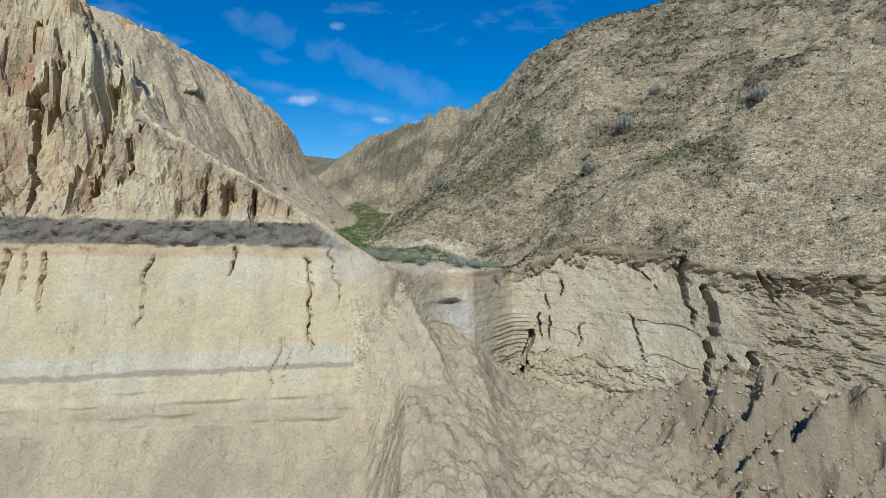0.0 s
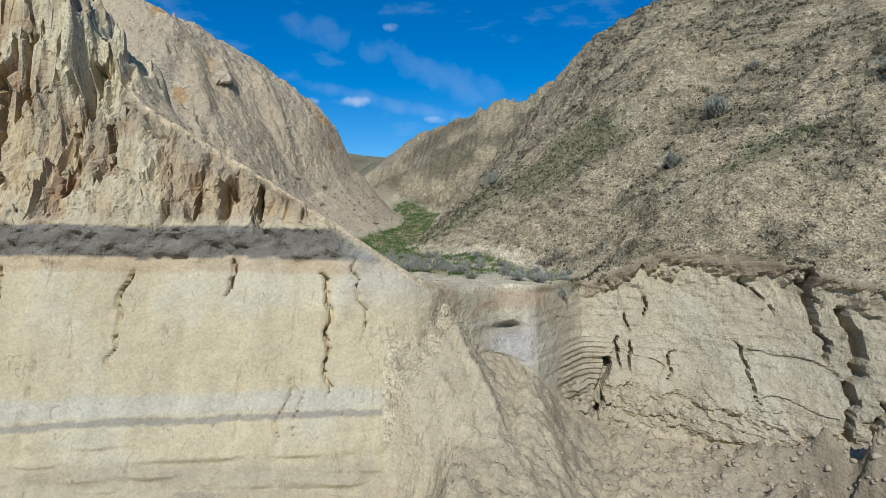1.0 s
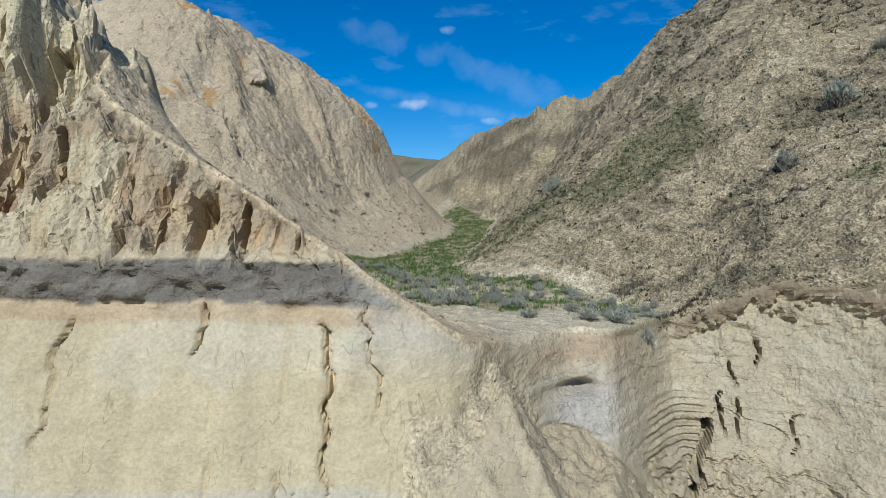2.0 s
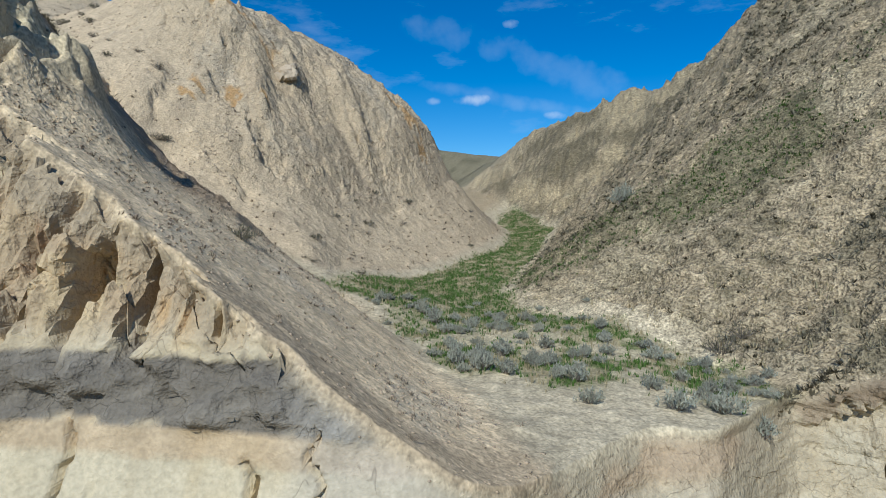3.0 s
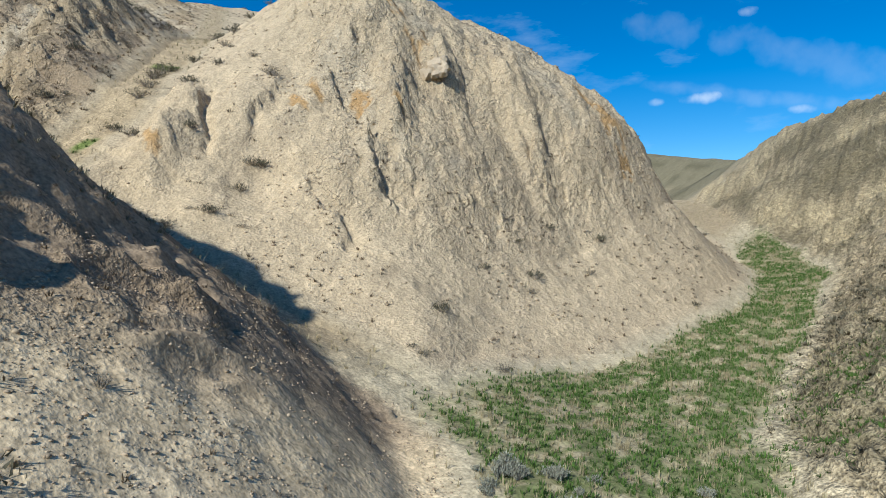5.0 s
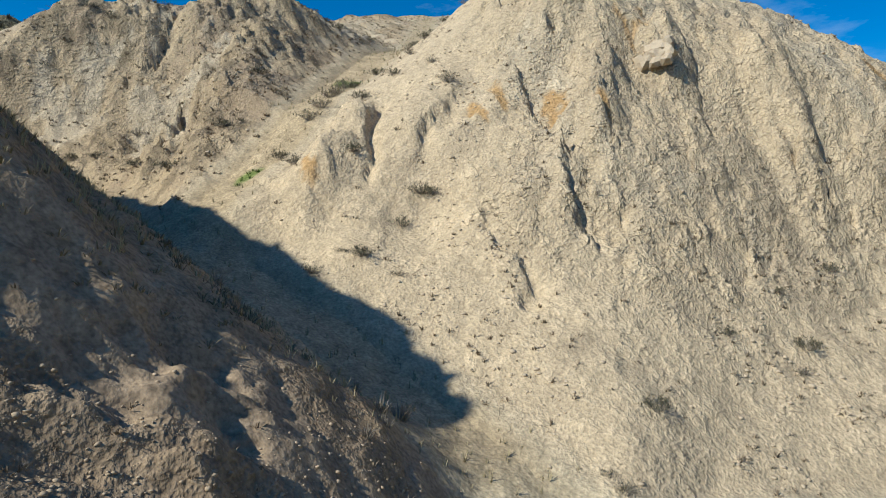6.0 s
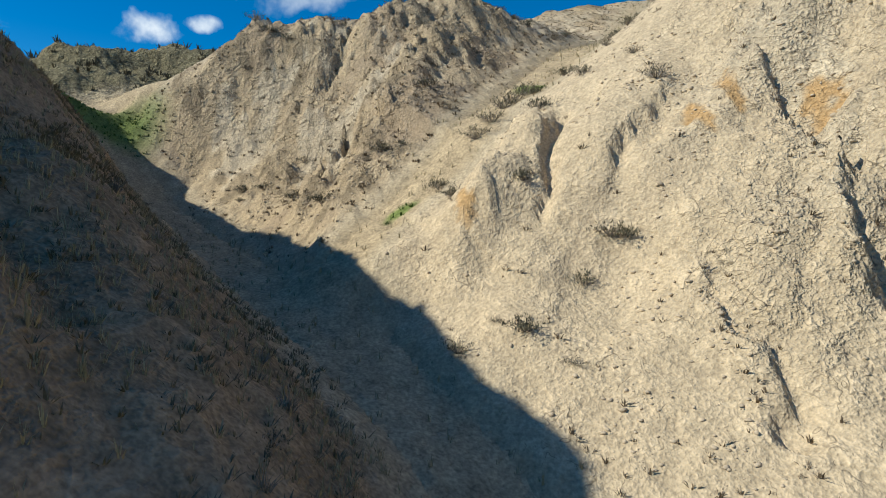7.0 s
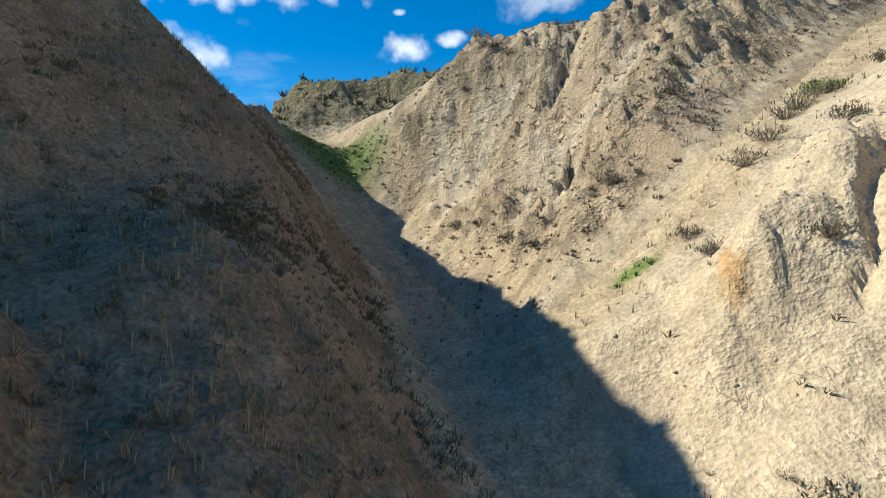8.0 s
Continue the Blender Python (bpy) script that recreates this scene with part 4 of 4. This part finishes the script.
def tufts(places, blades, tall, broad, spread):
    """Blades of grass in tufts: points and triangles."""
    count = len(places) * blades
    root = np.repeat(places, blades, 0)
    size = np.repeat(RNG.uniform(0.55, 1.35, len(places)), blades) * RNG.uniform(0.6, 1.2, count)
    turn, lean = RNG.uniform(0, 2 * np.pi, count), RNG.uniform(0.05, 1.0, count) ** 0.8
    out = np.stack([np.cos(turn), np.sin(turn), np.zeros(count)], -1)
    side = np.stack([-np.sin(turn), np.cos(turn), np.zeros(count)], -1) * (0.5 * broad * size)[:, None]
    foot = root + out * (spread * 0.35 * size * lean)[:, None]
    foot[:, 2] -= 0.02
    tip = root + out * (spread * size * lean)[:, None]
    tip[:, 2] += tall * size * (1.1 - 0.6 * lean)
    waist = 0.5 * (foot + tip)
    waist[:, 2] += 0.12 * tall * size
    points = np.stack([foot - side, foot + side, waist + side * 0.7, waist - side * 0.7, tip], 1).reshape(-1, 3)
    first = np.arange(count)[:, None] * 5
    return points, np.concatenate([first + [0, 1, 2], first + [0, 2, 3], first + [3, 2, 4]], 0)


BALL = bmesh.new()
bmesh.ops.create_icosphere(BALL, subdivisions=1, radius=1.0)
BALL_P = np.array([v.co[:] for v in BALL.verts])
BALL_T = np.array([[v.index for v in f.verts] for f in BALL.faces])
BALL.free()


def stones(places, small, large, flat=0.7):
    """Angular stones sunk a little into the ground."""
    count, k = len(places), len(BALL_P)
    size = small + (large - small) * RNG.uniform(0, 1, count) ** 3
    shape = BALL_P[None] * RNG.uniform(0.6, 1.25, (count, k, 1)) * RNG.uniform(0.6, 1.2, (count, 1, 3)) * np.array((1, 1, flat))
    a = RNG.uniform(0, 2 * np.pi, count)
    c, s = np.cos(a)[:, None], np.sin(a)[:, None]
    shape = np.stack([shape[..., 0] * c - shape[..., 1] * s, shape[..., 0] * s + shape[..., 1] * c, shape[..., 2]], -1) * size[:, None, None]
    points = places[:, None] + shape + np.array((0, 0, -0.05)) * size[:, None, None]
    return points.reshape(-1, 3), (BALL_T[None] + np.arange(count)[:, None, None] * k).reshape(-1, 3)


GREEN_BLADE = plain("green_grass", (0.07, 0.125, 0.027), 0.45)
DRY_BLADE = plain("dry_grass", (0.34, 0.29, 0.17), 0.35)
SLOPE_TUFT = plain("slope_tuft", (0.16, 0.125, 0.085), 0.45)
DULL_TUFT = plain("dull_tuft", (0.125, 0.108, 0.07), 0.45)
SAGE_TUFT = plain("sage_tuft", (0.185, 0.17, 0.12), 0.4)
SHADE_TUFT = plain("shade_tuft", (0.19, 0.16, 0.10), 0.4)
SAGE_LEAF = plain("sage_leaf", (0.27, 0.275, 0.215), 0.35)
TWIG = plain("grey_twig", (0.27, 0.235, 0.19), 0.3)
SCRUB_LEAF = plain("scrub_leaf", (0.115, 0.105, 0.07), 0.35)
CLOD = plain("clay_clod", (0.42, 0.34, 0.24), 0.2, 0.95)
DARK_CLOD = plain("brown_clod", (0.44, 0.345, 0.235), 0.35, 0.95)


def stuff(name, made, material, label, category):
    tagged(new(name, raw_mesh(name, *made, material)), label, category, kind="stuff")


pale_c = HILLC * (0.35 + scrub) * step(90, 60, Y)
stuff("grass", tufts(scatter(GREEN * (0.04 + patchy), 11500), 6, 0.10, 0.02, 0.12), GREEN_BLADE, "short fresh green grass on the valley floor", "grass")
stuff("dry_grass", tufts(scatter(GREEN * (1.2 - patchy) + 0.12 * SILT * step(25, 27, Y), 8000), 6, 0.14, 0.014, 0.12), DRY_BLADE, "pale dry grass among the green", "grass")
stuff("hillside_tufts", tufts(scatter(pale_c * (0.3 + tuft) * step(62, 44, Y), 26000), 9, 0.09, 0.04, 0.22), DULL_TUFT, "dull brown-green tufts all over the hillside", "grass")
stuff("hillside_sage", tufts(scatter(HILLC * step(0.3, 0.8, scrub) * (0.2 + tuft) * step(70, 50, Y), 18000), 8, 0.12, 0.04, 0.24), SAGE_TUFT, "low grey sage covering the upper hillside", "grass")
stuff("flank_tufts", tufts(scatter(HILLA * step(-13, -11, X) * (0.15 + step(0.0, 0.6, blot)), 420), 12, 0.05, 0.014, 0.12), SLOPE_TUFT, "small dark tufts scattered on the loose earth slope", "grass")
stuff("hillside_straw", tufts(scatter(pale_c * step(50, 36, Y) * step(-0.3, 0.4, -coarse), 9000), 7, 0.16, 0.02, 0.18), DRY_BLADE, "straw-coloured grass on the hillside", "grass")
stuff("hillside_grass", tufts(scatter(0.5 * GREENC + 0.3 * GREENG, 2600), 8, 0.08, 0.022, 0.14), GREEN_BLADE, "green grass patches on the slopes", "grass")
stuff("slope_tufts", tufts(scatter(HILLB * step(0.3, 1.2, DB) * (0.12 + step(7, 4.5, DB) * step(-20, -16, X) * step(0.0, 0.5, blot + 0.3)) + HILLD * 1.4, 7500), 13, 0.08, 0.024, 0.17), SLOPE_TUFT, "small dark tufts on the clay slopes", "grass")
stuff("shade_tufts", tufts(scatter(HILLA * step(-12.5, -15, X) * (0.3 + step(0, 0.5, blot)), 2600), 8, 0.15, 0.012, 0.16), DRY_BLADE, "dry grass on the shaded earth slope", "grass")
stuff("shade_scrub", tufts(scatter(HILLA * step(-12.5, -15, X) * (0.1 + step(0.2, 0.7, -blot)), 5200), 10, 0.08, 0.018, 0.2), SHADE_TUFT, "dark low scrub on the shaded earth slope", "grass")
stuff("mesa_scrub", tufts(scatter(HILLE, 1500), 10, 0.3, 0.06, 0.4), DULL_TUFT, "dark scrub on the mesa", "grass")
rim = step(0.5, 0.15, np.abs(LAND - F)) * step(1.8, 3.0, X0) * step(0.3, 0.8, SF) * step(5, 4, SF) * NEAR
stuff("rim_turf", tufts(scatter(rim * step(-0.4, 0.3, blot), 1500), 9, 0.10, 0.05, 0.2), DULL_TUFT, "dark dry turf hanging over the cliff rim", "turf")
stuff("clods", stones(scatter(HILLA * step(-13.5, -11.5, X) * (0.3 + step(-0.2, 0.5, blot)), 9000), 0.010, 0.042, 0.6), DARK_CLOD, "brown earth clods on the loose slope", "clods")
stuff("clay_lumps", stones(scatter(HILLB * step(1.0, 3.0, DB) * step(0.15, 0.5, blot + 0.3 * lump) + HILLD * step(0.2, 0.6, blot), 3500), 0.03, 0.11), CLOD, "broken lumps of pale clay on the hills", "clay lumps")
stuff("crumbs", stones(scatter(HILLB * step(46, 40, Y) * step(0.5, 1.5, DB) * step(0.1, 0.5, blot + 0.4 * lump) + 0.6 * HILLD * step(0.1, 0.5, coarse), 9000), 0.015, 0.075, 0.6), CLOD, "small clods and crumbs of dry clay on the hill", "clods")
stuff("rubble", stones(scatter(APRON * step(-7, -4, SF) * step(2.0, 3.5, X + 0.2 * SF) * step(13, 11, X), 2200), 0.02, 0.13), CLOD, "broken clay rubble below the cliff", "rubble")
stuff("scree", stones(scatter(APRON * step(-7, -4, SF) * step(-4, -2.5, X) + 0.3 * HILLB * step(3.5, 1.0, DB) + 0.3 * HILLD * step(4, 1, DD), 3200), 0.012, 0.07), CLOD, "small pale clay crumbs on the slopes", "scree")


# shrubs: built once each, then copied
def shrub(name, label, twigs, leaves, tall, wide, leaf, leaf_size, seed):
    rng = np.random.default_rng(seed)
    base = tagged(new(name), label, "shrub")
    points, faces, tips = [], [], []
    for _ in range(twigs):
        a, lean = rng.uniform(0, 2 * np.pi), rng.uniform(0.05, 1.0) ** 0.7
        size = rng.uniform(0.6, 1.0)
        p0 = np.array((0.06 * wide * math.cos(a), 0.06 * wide * math.sin(a), -0.05))
        p2 = np.array((wide * lean * math.cos(a), wide * lean * math.sin(a), tall * size * (1.05 - 0.55 * lean)))
        p1 = 0.5 * (p0 + p2) + np.array((0, 0, 0.12 * tall)) + rng.normal(0, 0.04 * wide, 3)
        thick = 0.012 * tall / 0.5
        rings = []
        for p, r in ((p0, thick), (p1, thick * 0.7), (p2, thick * 0.2)):
            rings.append(len(points))
            for k in range(3):
                points.append(p + r * np.array((math.cos(2.1 * k), math.sin(2.1 * k), 0)))
        for q, r in zip(rings, rings[1:]):
            for k in range(3):
                j = (k + 1) % 3
                faces += [(q + k, q + j, r + j), (q + k, r + j, r + k)]
        tips.append((p0, p1, p2))
    part("branchwork", raw_mesh("branchwork", np.array(points), np.array(faces), TWIG), base)
    points, faces = [], []
    for _ in range(leaves):
        p0, p1, p2 = tips[rng.integers(len(tips))]
        t = rng.uniform(0.35, 1.05)
        p = (p0 + (p1 - p0) * 2 * t if t < 0.5 else p1 + (p2 - p1) * (2 * t - 1)) + rng.normal(0, 0.05 * wide, 3)
        d1, d2 = rng.normal(0, 1, 3), rng.normal(0, 1, 3)
        d1[2] = abs(d1[2]) + 1.2
        d1, d2 = d1 / np.linalg.norm(d1) * leaf_size * rng.uniform(0.6, 1.4), d2 / np.linalg.norm(d2) * leaf_size * 0.2
        k = len(points)
        points += [p - d2, p + d2, p + d1]
        faces.append((k, k + 1, k + 2))
    if leaves:
        part("foliage", raw_mesh("foliage", np.array(points), np.array(faces), leaf), base)
    return base


SAGE = [shrub("sagebrush", "silvery grey-green sagebrush with upright twigs", 60, 520, 0.62, 0.42, SAGE_LEAF, 0.11, 21), shrub("sagebrush", "silvery grey-green sagebrush with upright twigs", 50, 420, 0.46, 0.5, SAGE_LEAF, 0.10, 22)]
BROWN = [shrub("dry_shrub", "leafless brown shrub on the clay slope", 60, 160, 0.34, 0.5, SCRUB_LEAF, 0.06, 23), shrub("dry_shrub", "low dark shrub on the dry slope", 44, 360, 0.3, 0.55, SCRUB_LEAF, 0.075, 24)]
BLEACHED = shrub("dead_shrub", "bleached leafless dead shrub on bare earth", 44, 0, 0.5, 0.34, TWIG, 0.05, 25)


class Planter:
    """Sets the first plant of a kind itself, and copies of it after that."""
    used = set()


def plant(kinds, x, y, size, group):
    ob = kinds[int(RNG.integers(len(kinds)))]
    m = Matrix.Translation((x, y, ground_at(x, y) - 0.03)) @ Matrix.Rotation(RNG.uniform(0, 6.28), 4, "Z")
    if ob.name in Planter.used:
        ob = copy_thing(ob, m)
    else:
        Planter.used.add(ob.name)
        ob.matrix_basis = m
    ob.scale = (size, size, size * RNG.uniform(0.85, 1.15))
    tagged(ob, group=group)


for x, y, size in ((-3.2, 25.8, 1.3), (-2.6, 25.6, 1.0), (-3.4, 26.6, 1.1), (-4.2, 27.4, 1.0), (-3.0, 27.2, 1.2), (0.6, 24.6, 1.2), (1.4, 25.0, 1.3), (-0.9, 24.4, 1.0), (2.2, 25.8, 1.1), (-5.0, 29.4, 1.1), (-5.6, 30.4, 1.2), (-4.4, 30.2, 1.1), (-6.2, 31.2, 1.0), (-1.2, 25.6, 1.1), (0.2, 25.6, 0.9), (-2.2, 26.6, 0.9)):
    plant(SAGE, x, y, 0.68 * size, "sagebrush on the valley floor")
for x, y, _ in scatter((0.3 * FLOOR * step(25.5, 26.5, Y) + GREEN) * step(-9.5, -8, X) * step(35, 31, Y), 100):
    plant(SAGE, x, y, RNG.uniform(0.25, 0.62), "sagebrush on the valley floor")
for x, y, _ in scatter(HILLC * step(48, 38, Y) * step(2.5, 6, DC) * (0.3 + scrub), 46):
    plant(SAGE, x, y, RNG.uniform(0.8, 1.7), "sagebrush on the hillside")
for x, y, _ in scatter(HILLC * step(44, 34, Y) * (0.3 + scrub), 50):
    plant(BROWN, x, y, RNG.uniform(0.6, 1.5), "dark shrubs on the hillside")
for x, y, size in ((-8.0, 24.4, 1.0), (-19.2, 33.7, 1.0), (-19.8, 35.2, 0.8), (-20.0, 36.2, 1.0), (-10.8, 36.9, 0.8), (-19.6, 32.6, 0.9), (-24.9, 34.6, 1.2), (-25.4, 35.2, 1.3), (-26.1, 35.8, 1.2), (-27.0, 36.4, 1.3), (-27.6, 37.2, 1.4), (-12.4, 41.4, 0.7), (-13.4, 44.8, 0.9), (-12.2, 47.0, 0.9), (-22.8, 33.4, 0.7), (-24.2, 33.4, 0.9)):
    plant(BROWN, x, y, size, "dry shrubs on the clay hills")
for x, y, _ in scatter(HILLD * step(-42, -38, X) * (0.3 + step(0.0, 0.5, blot)) + 0.25 * HILLB * step(6, 3, DB), 160):
    plant(BROWN, x, y, RNG.uniform(0.4, 1.1), "dry shrubs on the clay hills")
for x, y, size in ((-14.2, 32.0, 1.1), (-13.9, 31.5, 0.8), (-13.2, 31.2, 0.7), (-12.6, 30.6, 0.6), (-16.4, 29.6, 0.8), (-9.2, 26.0, 0.5)):
    plant([BLEACHED], x, y, size, "dead shrubs along the bluff")
for x, y, _ in scatter(HILLA * step(-13, -15, X), 26):
    plant([BLEACHED, BROWN[0]], x, y, RNG.uniform(0.45, 0.9), "shrubs on the shaded slope")


# rocks
def rock_mesh(rng, size, squash, detail=2):
    bm = bmesh.new()
    bmesh.ops.create_icosphere(bm, subdivisions=detail, radius=1.0)
    shift = rng.uniform(-50, 50)
    for v in bm.verts:
        d = noise.noise(v.co * 0.9 + Vector((shift, 0, 0))) * 0.5 + noise.noise(v.co * 2.3 + Vector((0, shift, 0))) * 0.22 + noise.cell(v.co * 1.7 + Vector((0, 0, shift))) * 0.34
        v.co = Vector((v.co.x * squash[0], v.co.y * squash[1], v.co.z * squash[2])) * size * (1 + d)
    me = bpy.data.meshes.new("rock")
    bm.to_mesh(me)
    bm.free()
    me.materials.append(CLOD)
    return me


ROCK_RNG = np.random.default_rng(31)
outcrop = tagged(new("rock_outcrop"), "pale blocky sandstone outcrop on the clay hill", "rock")
outcrop.location = (-18.0, 43.6, ground_at(-18.0, 43.6))
for dx, dy, dz, size in ((0, -0.1, 0.0, 0.34), (0.36, -0.1, -0.12, 0.3), (-0.34, -0.05, 0.05, 0.28), (0.1, -0.35, -0.3, 0.32), (0.5, -0.35, -0.45, 0.26), (-0.22, -0.4, -0.4, 0.28), (0.2, 0.1, 0.2, 0.24), (-0.55, -0.3, -0.3, 0.22)):
    part("rock", rock_mesh(ROCK_RNG, size, ROCK_RNG.uniform(0.7, 1.2, 3)), outcrop).location = (dx, dy, dz)
